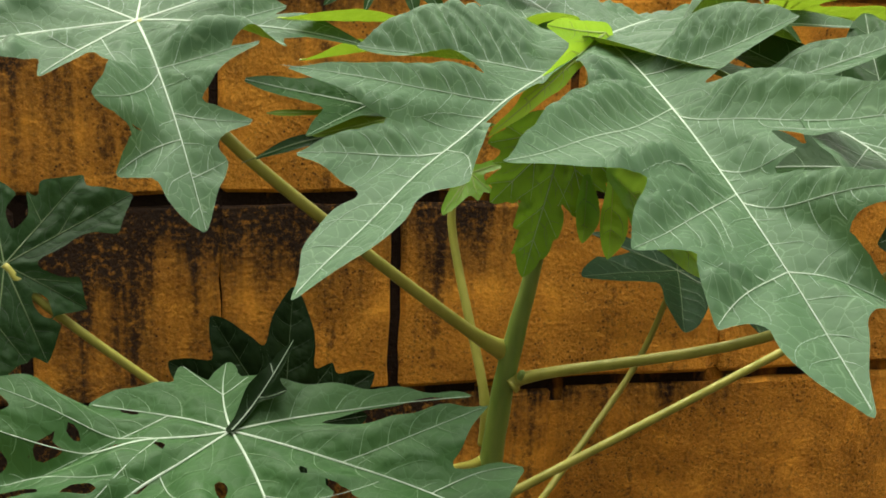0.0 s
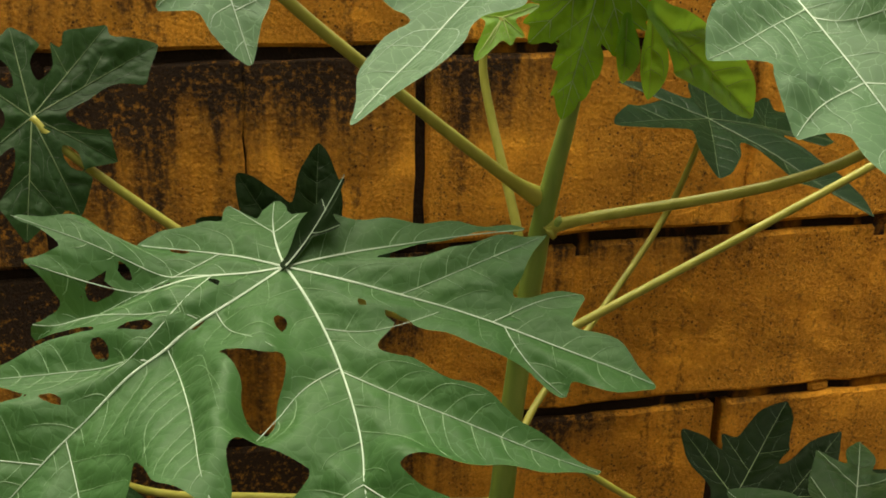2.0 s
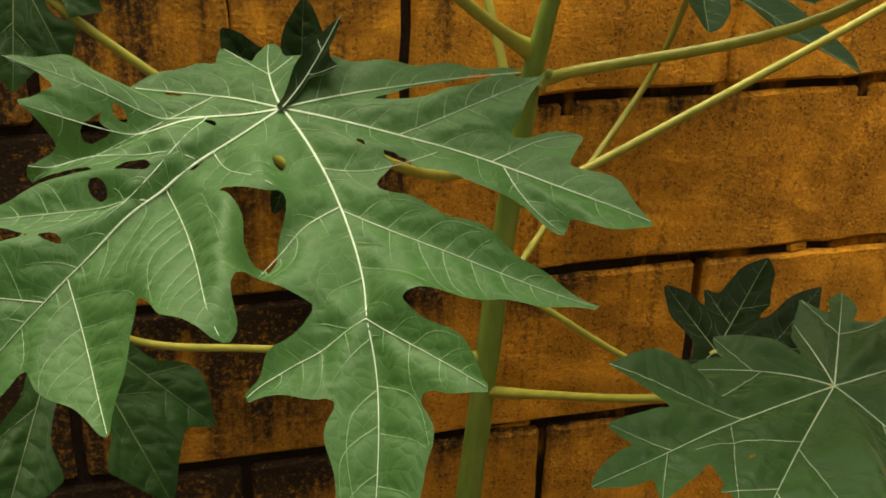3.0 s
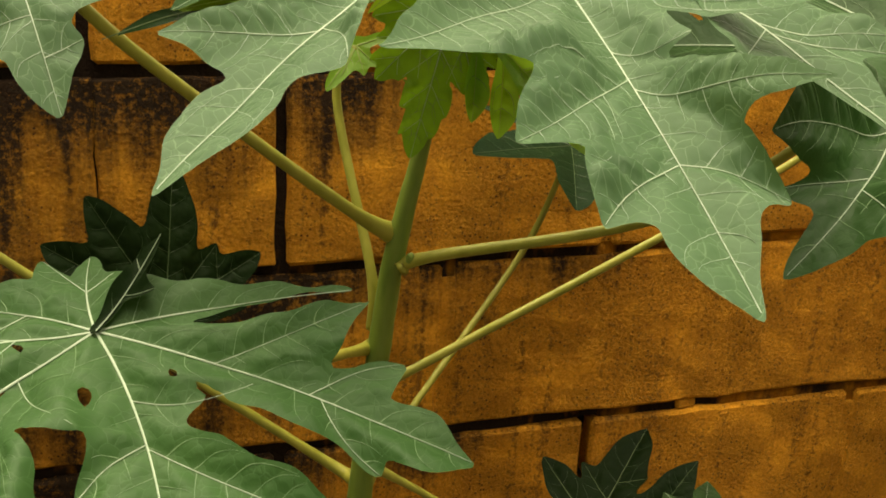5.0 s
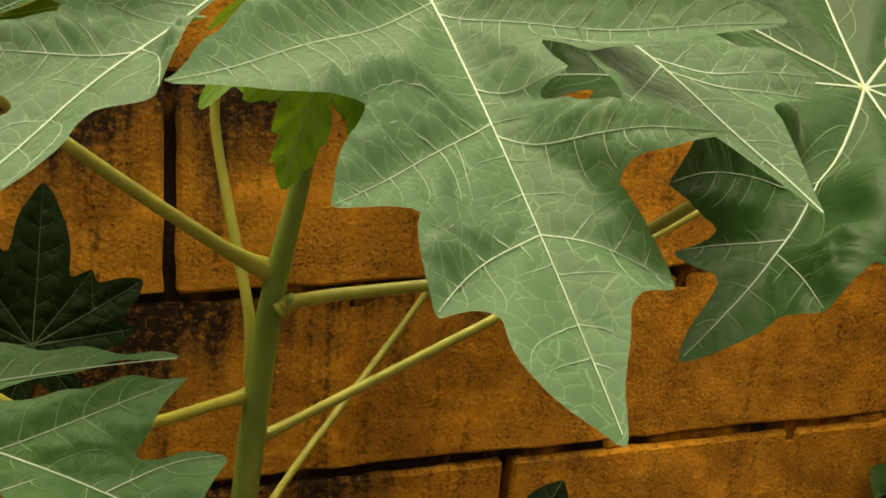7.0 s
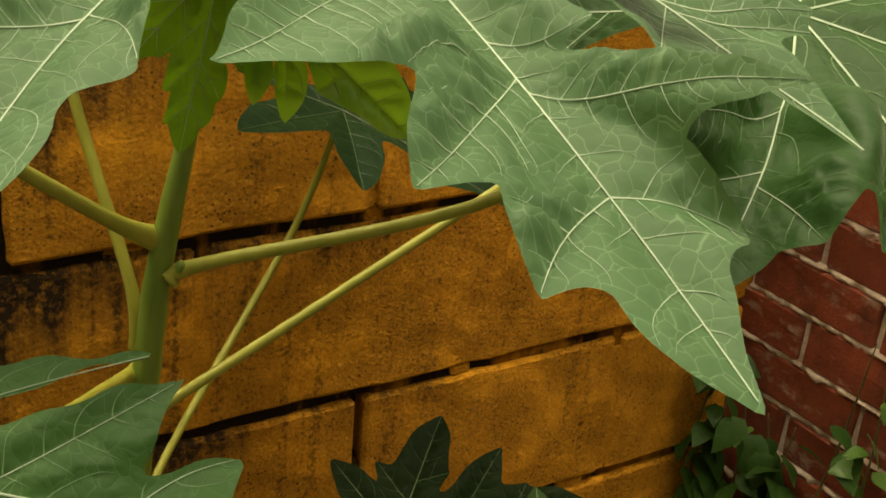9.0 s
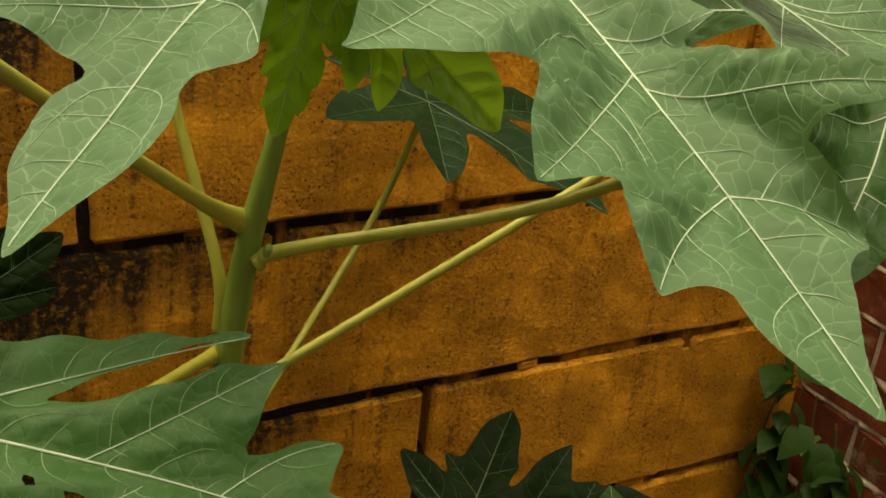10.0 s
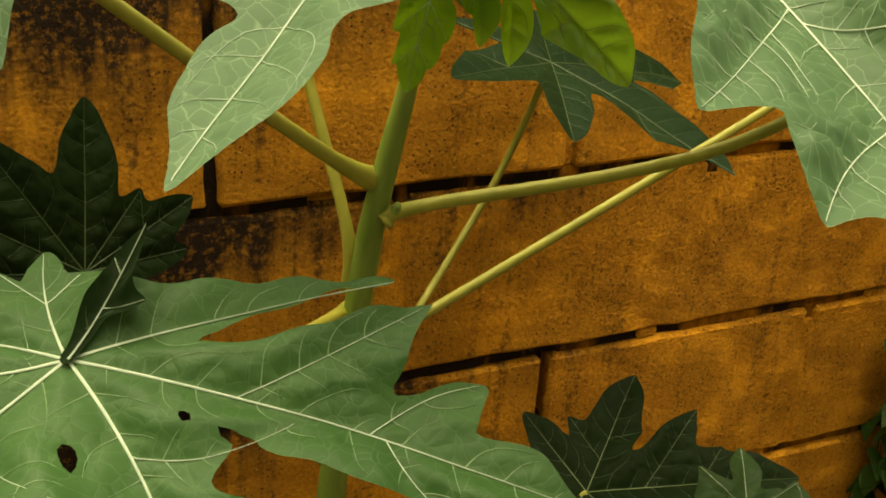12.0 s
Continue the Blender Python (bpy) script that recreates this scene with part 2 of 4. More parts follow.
# ---- building helpers ----
def link_mesh(name, verts, faces, material, parent=None, label="", smooth=True):
    me = bpy.data.meshes.new(name)
    me.from_pydata(verts, [], faces)
    me.materials.append(material)
    if smooth:
        me.polygons.foreach_set("use_smooth", [True] * len(me.polygons))
    me.update()
    ob = new(name, me)
    if parent:
        ob.parent = parent
    if label:
        tagged(ob, label)
    return ob


def box_mesh(name, size, bevel, material, cuts=0, rough=0.0, seed=0):
    bm = bmesh.new()
    bmesh.ops.create_cube(bm, size=1)
    bmesh.ops.scale(bm, vec=size, verts=bm.verts)
    bmesh.ops.bevel(bm, geom=bm.edges[:], offset=bevel, segments=1, affect="EDGES")
    if cuts:
        bmesh.ops.subdivide_edges(bm, edges=[e for e in bm.edges if e.calc_length() > 0.05], cuts=cuts, use_grid_fill=True)
    for v in bm.verts:
        n = noise.noise_vector(v.co * 22 + Vector((seed * 7.3, seed, 0)))
        v.co += n * rough
    me = bpy.data.meshes.new(name)
    bm.to_mesh(me)
    bm.free()
    me.materials.append(material)
    return me


def tube(name, pts, radii, material, parent, label="", sides=12, bulge=0.0):
    """A round stalk along a smooth curve through pts."""
    pts = [Vector(p) for p in pts]
    path, rad = [], []
    for i in range(len(pts) - 1):
        p0, p1, p2, p3 = pts[max(i - 1, 0)], pts[i], pts[i + 1], pts[min(i + 2, len(pts) - 1)]
        for j in range(8):
            u = j / 8
            path.append(0.5 * (2 * p1 + (p2 - p0) * u + (2 * p0 - 5 * p1 + 4 * p2 - p3) * u * u + (3 * p1 - p0 - 3 * p2 + p3) * u ** 3))
            rad.append(radii[i] + (radii[i + 1] - radii[i]) * u)
    path.append(pts[-1])
    rad.append(radii[-1])
    verts, faces = [], []
    side = Vector((0.3, 1, 0.2))
    for i, p in enumerate(path):
        d = (path[min(i + 1, len(path) - 1)] - path[max(i - 1, 0)]).normalized()
        a = (side - d * side.dot(d)).normalized()
        c = d.cross(a)
        for j in range(sides):
            w = 2 * math.pi * j / sides
            r = rad[i] * (1 + bulge * noise.noise(p * 40 + Vector((math.cos(w), math.sin(w), 0))))
            verts.append(p + (a * math.cos(w) + c * math.sin(w)) * r)
    n = len(path)
    for i in range(n - 1):
        for j in range(sides):
            k = (j + 1) % sides
            faces.append((i * sides + j, i * sides + k, (i + 1) * sides + k, (i + 1) * sides + j))
    faces.append(tuple(range(sides - 1, -1, -1)))
    faces.append(tuple((n - 1) * sides + j for j in range(sides)))
    return link_mesh(name, verts, faces, material, parent, label)


def smooth_line(p):
    for _ in range(3):
        q = p.copy()
        q[2:-2] = (p[:-4] + p[1:-3] + p[2:-2] + p[3:-1] + p[4:]) / 5
        p = q
    return p


# ---- leaves: lobed blades grown from their veins ----
def leaf_basis(head, tilt, bank):
    h, ti, b = radians(head), radians(tilt), radians(bank)
    e1 = Vector((math.cos(h) * math.cos(ti), math.sin(h) * math.cos(ti), -math.sin(ti)))
    left = Vector((-math.sin(h), math.cos(h), 0))
    n = e1.cross(left)
    e2 = left * math.cos(b) + n * math.sin(b)
    return e1, e2, e1.cross(e2)


class Leaf:
    """hub, heading, tilt and bank of the blade; lobes: (angle, length, side lobes, rise, half width, swell, its place, bend);
    side lobes: (where on the midrib, angle, length, fold, half width, bend, notch beyond it: share of the midrib and distance from it, bows of its two margins);
    bays: {lobe: (angle, distance from the hub) of the bay after it}."""

    def __init__(self, hub, head, tilt, bank, droop, lobes, back=0.0, fold=0.5, pucker=0.0034, narrow=0.062, wide=0.29, cap=0.031, holes=(), seed=1, disc=0.17, lens=False, bays=None, wavy=0.0012, crease=50, vein_width=0.0008):
        self.droop, self.back, self.fold, self.pucker, self.seed, self.holes = droop, back, fold, pucker, seed, holes
        e1, e2, n = leaf_basis(head, tilt, bank)
        self.matrix = Matrix.Translation(hub) @ Matrix((e1, e2, n)).transposed().to_4x4()
        start, way, length, width, rank, lift, fold_up, axis, swell, spot, bend, self.cuts, self.turned, self.begin, self.ends = [[] for _ in range(15)]
        mean = sum(lobe[1] for lobe in lobes) / len(lobes)
        for ang, lng, subs, *more in lobes:
            usual = (0, (lng if lens else (lng + mean) / 2) * narrow, 1.15, 0.72, 0, 0.12, 0.12)
            rise, half, big, where, bow, *ends = (*more, *usual[len(more):])
            a = radians(ang)
            d = np.array((math.cos(a), math.sin(a)))
            start.append((0, 0)), way.append(d), length.append(lng), width.append(half), rank.append(0)
            self.ends.append(ends), self.cuts.append(None), self.turned.append(0), self.begin.append(0)
            lift.append(rise), fold_up.append(0), axis.append(d), swell.append(big), spot.append(where), bend.append(bow * lng)
            for s, off, sub, *more in subs:
                up, half, arc, *cut = (*more, *(15, min(sub * wide, cap), 0)[len(more):])
                self.cuts.append(tuple(cut) if cut else None), self.turned.append(off), self.begin.append(s)
                b = a + radians(off)
                start.append(tuple(d * lng * s + np.array((-d[1], d[0])) * bow * lng * 4 * s * (1 - s))), way.append((math.cos(b), math.sin(b)))
                length.append(sub), width.append(half), rank.append(1)
                lift.append(rise), fold_up.append(radians(up)), axis.append(d), swell.append(big), spot.append(where), bend.append(arc * sub)
        self.swell, self.spot, self.bend = np.array(swell, float), np.array(spot, float), np.array(bend, float)
        self.start, self.way = np.array(start, float), np.array(way, float)
        self.aside = np.stack([-self.way[:, 1], self.way[:, 0]], 1)
        self.length, self.width, self.rank, self.lift = np.array(length), np.array(width), np.array(rank), np.array(lift, float)
        self.fold_up, self.axis = np.array(fold_up, float), np.array(axis, float)
        whole = [lng for _, lng, subs, *_ in lobes for _ in range(len(subs) + 1)]
        self.whole = np.array(whole)
        self.lens, self.crease, self.vein_width = lens, radians(crease), vein_width
        self.disc = disc * float(np.mean(self.length[self.rank == 0]))
        self.soft, self.wavy, self.bays = 0.004, wavy, bays or {}
        self.charted = bays is not None
        if self.charted:
            self.chart()

    def fields(self, p):
        """Per vein: place along it (0 to 1), distance from it, and how far inside its lamina each point lies."""
        q = p[:, None, :] - self.start[None]
        along = (q * self.way[None]).sum(2) / self.length[None]
        s = np.clip(along, 0, 1)
        near = q - (s * self.length[None])[..., None] * self.way[None] - (self.bend[None] * 4 * s * (1 - s))[..., None] * self.aside[None]
        d = np.sqrt((near ** 2).sum(2))
        a = self.spot[None]
        main = np.where(s < a, 1 + self.swell[None] * np.exp(-((s - a) / 0.11) ** 2), (1 + self.swell[None]) * (1 - s) / (1 - a))
        side = (1 - s) * (0.6 + 1.5 * s)
        if self.lens:
            main = (1 - s) ** 0.75 * (0.5 + 2.2 * s)
        w = self.width[None] * np.where(self.rank[None] == 0, main, side)
        return s, d, w - d

    def along(self, i, t):
        """Points of vein i at the shares t of its length."""
        t = np.asarray(t, float)
        return self.start[i] + self.way[i] * (t * self.length[i])[..., None] + self.aside[i] * (self.bend[i] * 4 * t * (1 - t))[..., None]

    def margin(self):
        """The outline of the flat blade: from bay to side-lobe tip to notch, lobe by lobe, with rounded notches and drawn-out tips."""
        roots = [i for i in range(len(self.length)) if self.rank[i] == 0]
        turn = [math.atan2(self.way[i][1], self.way[i][0]) for i in roots]
        order = sorted(range(len(roots)), key=lambda k: turn[k])
        mean = float(np.mean(self.length[roots]))
        pts, soft = [], []

        def edge(a, b, bow, to_tip):
            """From a to b, bowed out to the right-hand side of the way by a share of its length; fullest near the notch."""
            a, b = np.array(a), np.array(b)
            way = b - a
            n = max(4, int(np.hypot(*way) / 0.0015))
            t = np.linspace(0, 1, n, endpoint=False)
            u = t if to_tip else 1 - t
            full = u ** 0.8 * (1 - u) ** 1.25 / 0.236
            out = np.array((way[1], -way[0]))
            pts.extend(a + way * t[:, None] + out * (bow * full)[:, None])
            keep = np.clip(1.4 - 1.4 * u, 0, 1)
            soft.extend(np.where(u > 0.93, 0, keep))

        bays = []
        for k, i in enumerate(order):
            j = order[(k + 1) % len(order)]
            gap = (turn[j] - turn[i]) % (2 * math.pi)
            given = self.bays.get(i)
            ang, r = (radians(given[0]), given[1]) if given else (turn[i] + gap / 2, self.disc * (0.75 + 0.15 * math.cos(7 * i + self.seed)))
            bays.append((r * math.cos(ang), r * math.sin(ang)))
        for k, lobe in enumerate(order):
            i = roots[lobe]
            own = [m for m in range(i + 1, roots[lobe + 1] if lobe + 1 < len(roots) else len(self.length))]
            tip = self.along(i, 1.0)
            for side in (-1, 1):
                mine = sorted((m for m in own if self.turned[m] * side > 0), key=lambda m: self.begin[m])
                at = bays[k - 1] if side < 0 else bays[k]
                legs = []
                for q, m in enumerate(mine):
                    later = self.begin[mine[q + 1]] if q + 1 < len(mine) else 1.0
                    s, w, bow_in, bow_out = self.cuts[m] or (self.begin[m] * 0.4 + later * 0.6 if q + 1 < len(mine) else self.begin[m] + 0.3 * (1 - self.begin[m]), self.width[i] * 0.75, 0.12, 0.04)
                    notch = self.along(i, s) + side * self.aside[i] * w
                    end = self.along(m, 1.0)
                    legs += [(at, end, bow_in, True), (end, notch, bow_out, False)]
                    at = notch
                legs.append((at, tip, self.ends[lobe][0 if side < 0 else 1], True))
                if side > 0:
                    legs = [(b, a, bow, not up) for a, b, bow, up in legs[::-1]]
                for leg in legs:
                    edge(*leg)
        line, soft = np.array(pts), np.array(soft)[:, None]
        for _ in range(9):
            line = line + soft * 0.5 * ((np.roll(line, 1, 0) + np.roll(line, -1, 0)) / 2 - line)
        return line

    def chart(self, step=0.003):
        """Signed distance to the margin on a grid."""
        line = self.margin()
        lo, hi = line.min(0) - 0.02, line.max(0) + 0.02
        nx, ny = ((hi - lo) / step).astype(int) + 2
        gx, gy = lo[0] + np.arange(nx) * step, lo[1] + np.arange(ny) * step
        nxt = np.roll(line, -1, 0)
        wind = np.zeros((nx, ny), int)
        for (x0, y0), (x1, y1) in zip(line, nxt):
            if y0 == y1:
                continue
            rows = np.nonzero((gy >= min(y0, y1)) & (gy < max(y0, y1)))[0]
            if len(rows):
                x = x0 + (gy[rows] - y0) / (y1 - y0) * (x1 - x0)
                wind[:, rows] += np.where(gx[:, None] < x[None], 1 if y1 > y0 else -1, 0)
        near = np.full((nx, ny), 0.06)
        for k in range(0, len(line), 400):
            part = line[k:k + 400]
            i0, j0 = np.maximum(((part.min(0) - lo - 0.03) / step).astype(int), 0)
            i1, j1 = ((part.max(0) - lo + 0.03) / step).astype(int) + 2
            d = np.min((gx[i0:i1, None, None] - part[:, 0]) ** 2 + (gy[None, j0:j1, None] - part[:, 1]) ** 2, axis=2)
            near[i0:i1, j0:j1] = np.minimum(near[i0:i1, j0:j1], np.sqrt(d))
        self.map = (lo, step, np.where(wind != 0, near, -near))

    def inside(self, p):
        s, d, f = self.fields(p)
        if not self.charted:
            f = np.concatenate([f, (self.disc - np.sqrt((p ** 2).sum(1)))[:, None]], 1)
            top = f.max(1)
            out = top + self.soft * np.log(np.exp((f - top[:, None]) / self.soft).sum(1)) - self.soft * 0.7
        else:
            lo, step, near = self.map
            g = np.clip((p - lo) / step, 0, np.array(near.shape) - 1.001)
            i, j = g.astype(int).T
            u, v = (g - g.astype(int)).T
            out = (near[i, j] * (1 - u) + near[i + 1, j] * u) * (1 - v) + (near[i, j + 1] * (1 - u) + near[i + 1, j + 1] * u) * v
        k = self.seed * 2.3
        out = out + self.wavy * np.sin(p[:, 0] * 130 + k) * np.sin(p[:, 1] * 110 + 1.7 * k)
        for hu, hv, r in self.holes:
            q = p - np.array((hu, hv))
            out = np.minimum(out, np.sqrt((q[:, 0] * 0.8) ** 2 + (q[:, 1] * 1.3) ** 2) - r)
        return out, d

    def place(self, p, d, near_small, f):
        """Where points of the flat blade come to lie: side lobes folded up about the midrib, lobes drooping, lamina puckered between veins."""
        s, _, g = self.fields(p)
        share = np.exp((g - g.max(1)[:, None]) / 0.007)
        share /= share.sum(1)[:, None]
        a = (p[:, None, :] * self.axis[None]).sum(2)
        b = self.axis[None, :, 0] * p[:, None, 1] - self.axis[None, :, 1] * p[:, None, 0]
        near = np.sqrt(b * b + 0.004 ** 2) - 0.004
        ease = np.clip(a / (0.15 * self.whole[None]), 0, 1)
        ang = self.fold_up[None] * ease
        shift = -np.sign(b) * near * (1 - np.cos(ang)) * share
        u = p[:, 0] - (shift * self.axis[None, :, 1]).sum(1)
        v = p[:, 1] + (shift * self.axis[None, :, 0]).sum(1)
        h = (near * np.sin(ang) * share).sum(1)
        along = np.clip(a / self.whole[None], 0, 1)
        h += (share * self.lift[None] * along ** 1.6).sum(1)
        # the half of a side lobe that faces the hub stands up along its vein
        across = np.stack([-self.way[:, 1], self.way[:, 0]], 1)
        across *= -np.sign((across * self.axis).sum(1) + 1e-9)[:, None]
        q = p[:, None, :] - self.start[None]
        c = 0.03 * np.tanh(np.clip((q * across[None]).sum(2), 0, None) / 0.03)
        c = (np.sqrt(c * c + 0.002 ** 2) - 0.002) * share * (self.rank[None] == 1) * np.clip(s / 0.25, 0, 1)
        rise = self.crease * (np.clip(1 - self.fold_up / radians(55), 0.1, 1) * np.clip(self.axis[:, 0] + 0.6, 0.15, 1))[None]
        u -= (c * (1 - np.cos(rise)) * across[None, :, 0]).sum(1)
        v -= (c * (1 - np.cos(rise)) * across[None, :, 1]).sum(1)
        h += (c * np.sin(rise)).sum(1)
        quilt = 0.4 + 1.9 * np.clip(c.sum(1) / 0.006, 0, 1) if self.crease > 0.3 and not self.lens else 1.0
        r2 = u * u + v * v
        c = u / np.sqrt(r2 + 1e-9)
        w = np.clip((c + 0.2) / 0.5, 0, 1)
        w = w * w * (3 - 2 * w)
        h -= (self.droop * w + self.back * (1 - w)) * r2
        dn = np.sqrt(d.min(1) ** 2 + 0.004 ** 2) - 0.004
        h += self.fold * 0.03 * (1 - np.exp(-dn / 0.03))
        h += quilt * self.pucker * (1 - np.exp(-near_small / 0.005)) * np.clip(f / 0.008, 0, 1)
        k = self.seed * 1.7
        h += 0.002 * np.sin(p[:, 0] * 43 + k) * np.sin(p[:, 1] * 37 + 2 * k) * np.clip(np.sqrt(r2) / 0.15, 0, 1)
        return np.stack([u, v, h], 1)

    def side_veins(self):
        """Fine veins that leave every larger vein on both sides and run to the margin."""
        rng = np.random.RandomState(self.seed)
        p, ang, own = [], [], []
        for i in range(len(self.length)):
            gap = 0.022 if self.rank[i] == 0 else 0.016
            base = math.atan2(self.way[i][1], self.way[i][0])
            s = gap * 0.8
            while s < self.length[i] * 0.94:
                for sign in (-1, 1):
                    p.append(self.along(i, (s + rng.uniform(-0.2, 0.2) * gap) / self.length[i]))
                    ang.append(base + sign * (1.12 + rng.uniform(-0.12, 0.12)))
                    own.append(i)
                s += gap
        p, ang, own = np.array(p), np.array(ang), np.array(own)
        base = np.arctan2(self.way[own, 1], self.way[own, 0])
        alive = np.ones(len(p), bool)
        lines = [[tuple(q)] for q in p]
        f = np.full(len(p), 1.0)
        for step in range(36):
            ang = ang + np.sin(base - ang) * (0.03 + 0.34 * np.clip((0.013 - f) / 0.010, 0, 1)) + rng.uniform(-0.04, 0.04, len(p))
            p = p + 0.0028 * np.stack([np.cos(ang), np.sin(ang)], 1)
            f, d = self.inside(p)
            mine = d[np.arange(len(p)), own]
            alive &= (f > 0.0012) & (mine <= d.min(1) + 0.005)
            for i in np.nonzero(alive)[0]:
                lines[i].append(tuple(p[i]))
        return [np.array(x) for x in lines if len(x) > 2]

    def build(self, name, parent, blade, vein, net, label, step=0.003):
        ends = self.start + self.way * self.length[:, None]
        ends = np.concatenate([ends, self.start])
        lo, hi = ends.min(0) - 0.06, ends.max(0) + 0.06
        nx, ny = ((hi - lo) / step).astype(int) + 2
        gx, gy = np.meshgrid(lo[0] + np.arange(nx) * step, lo[1] + np.arange(ny) * step, indexing="ij")
        p = np.stack([gx.ravel(), gy.ravel()], 1)
        f, d = self.inside(p)
        small = self.side_veins()
        far = np.full((nx, ny), 12.0)
        for line in small:
            ij = ((line - lo) / step + 0.5).astype(int)
            far[ij[:, 0], ij[:, 1]] = 0
        far = np.minimum(far, (d.min(1) / step).reshape(nx, ny))
        for _ in range(6):
            for ax in (0, 1):
                for sh in (-1, 1):
                    far = np.minimum(far, np.roll(far, sh, ax) + 1)
        at3 = self.place(p, d, far.ravel() * step, f).reshape(nx, ny, 3)
        F = f.reshape(nx, ny)
        nrm = np.cross(np.gradient(at3, axis=0), np.gradient(at3, axis=1))
        nrm /= np.linalg.norm(nrm, axis=2)[..., None] + 1e-12
        self.grid = (lo, step, at3, nrm)
        verts, flat, faces, at, cut = [], [], [], {}, {}

        def corner(i, j):
            if (i, j) not in at:
                at[i, j] = len(verts)
                verts.append(tuple(at3[i, j]))
                flat.append((lo[0] + i * step, lo[1] + j * step))
            return at[i, j]

        def edge(a, b):
            key = (min(a, b), max(a, b))
            if key not in cut:
                a, b = key
                u = F[a] / (F[a] - F[b])
                cut[key] = len(verts)
                verts.append(tuple(at3[a] + (at3[b] - at3[a]) * u))
                flat.append((lo[0] + (a[0] + (b[0] - a[0]) * u) * step, lo[1] + (a[1] + (b[1] - a[1]) * u) * step))
            return cut[key]

        ins = F > 0
        count = ins[:-1, :-1].astype(int) + ins[1:, :-1] + ins[:-1, 1:] + ins[1:, 1:]
        for i, j in zip(*np.nonzero(count)):
            ring = [(i, j), (i + 1, j), (i + 1, j + 1), (i, j + 1)]
            if count[i, j] == 4:
                q = [corner(*c) for c in ring]
                faces.extend(((q[0], q[1], q[2]), (q[0], q[2], q[3])))
                continue
            poly = []
            for a, b in zip(ring, ring[1:] + ring[:1]):
                if ins[a]:
                    poly.append(corner(*a))
                if ins[a] != ins[b]:
                    poly.append(edge(a, b))
            if len(poly) > 2:
                faces.append(poly)
        ob = link_mesh(name, verts, faces, blade, parent, label)
        ob.matrix_basis = self.matrix
        uv = ob.data.uv_layers.new(name="leaf")
        co = np.array(flat)
        idx = np.empty(len(ob.data.loops), int)
        ob.data.loops.foreach_get("vertex_index", idx)
        uv.data.foreach_set("uv", co[idx].ravel())
        # veins
        for kind in (0, 1):
            for i in np.nonzero(self.rank == kind)[0]:
                w0 = self.vein_width * (1.2 if kind == 0 else 0.45)
                n = max(6, int(self.length[i] / 0.0025))
                t = np.linspace(0, 0.985, n)
                line = self.along(i, t)
                ok, _ = self.inside(line)
                line = line[ok > 0.0004] if (ok > 0.0004).sum() > 3 else line[:4]
                self.ribbon("midrib" if kind == 0 else "side_vein", [(line, w0, 0.00015)], vein, ob, 0.0010 if kind == 0 else 0.0007)
        net = self.ribbon("vein_network", [(q, 0.00029, 0.00006) for q in small], net, ob, 0.00045)
        tagged(net, kind="stuff")
        return ob

    def on_blade(self, q, off):
        """The place of a flat point on the finished blade, raised by off along its normal."""
        lo, step, at3, nrm = self.grid
        g = (q - lo) / step
        i, j = g.astype(int).T
        u, v = (g - g.astype(int)).T[..., None]
        low, high = np.minimum(u, v), np.maximum(u, v)
        w = (1 - high, np.where(u > v, u - v, 0), np.where(v > u, v - u, 0), low)
        out = np.zeros((len(q), 3))
        for (di, dj), ww in zip(((0, 0), (1, 0), (0, 1), (1, 1)), w):
            out += ww * (at3[i + di, j + dj] + nrm[i + di, j + dj] * off[:, None])
        return out

    def ribbon(self, name, lines, material, parent, lift):
        verts, faces = [], []
        for line, w0, w1 in lines:
            t = np.gradient(line, axis=0)
            t /= np.linalg.norm(t, axis=1)[:, None] + 1e-9
            side = np.stack([-t[:, 1], t[:, 0]], 1)
            w = np.linspace(w0, w1, len(line))
            k = len(verts)
            low = np.full(len(line), 0.0003 if w0 < 0.0003 else 0.0004)
            left, mid, right = self.on_blade(line + side * w[:, None], low), self.on_blade(line, lift + w * 0.35), self.on_blade(line - side * w[:, None], low)
            if w0 > 0.0003 and len(line) > 12:
                left, mid, right = (smooth_line(x) for x in (left, mid, right))
            for a, q, b in zip(left, mid, right):
                verts += [tuple(a), tuple(q), tuple(b)]
            for i in range(len(line) - 1):
                for c in (0, 1):
                    faces.append((k + 3 * i + c, k + 3 * i + 3 + c, k + 3 * i + 4 + c, k + 3 * i + 1 + c))
        return link_mesh(name, verts, faces, material, parent)


# ---- leaf shapes ----
R_LOBE_1 = (-0.9, 0.449, [(0.4, 43, 0.197, 29, 0.034, -0.05, 0.53, 0.034, 0, 0.11), (0.37, -46, 0.208, 26, 0.044, 0.04, 0.64, 0.031, 0.03, 0.08), (0.56, 57, 0.053, 50, 0.014, -0.08, 0.62, 0.024, -0.05, -0.01), (0.64, 43, 0.134, 46, 0.023, 0.01, 0.76, 0.017, -0.01, -0.04), (0.62, -50, 0.114, 20, 0.03, 0.02, 0.76, 0.023, 0.13, 0.02), (0.78, 60, 0.055, -14, 0.009, 0.04, 0.88, 0.02, 0.2, 0.06), (0.78, -55, 0.063, 6, 0.026, -0.08, 0.88, 0.027, 0.3, -0.12), (0.23, 61, 0.118, 30, 0.03, -0.02, 0.36, 0.02, 0.08, 0.06), (0.28, -59, 0.061, 9, 0.01, 0.01, 0.35, 0.022, 0.05, 0.05)], -0.002, 0.017, 1.13, 0.76, -0.002, 0.16, -0.01)
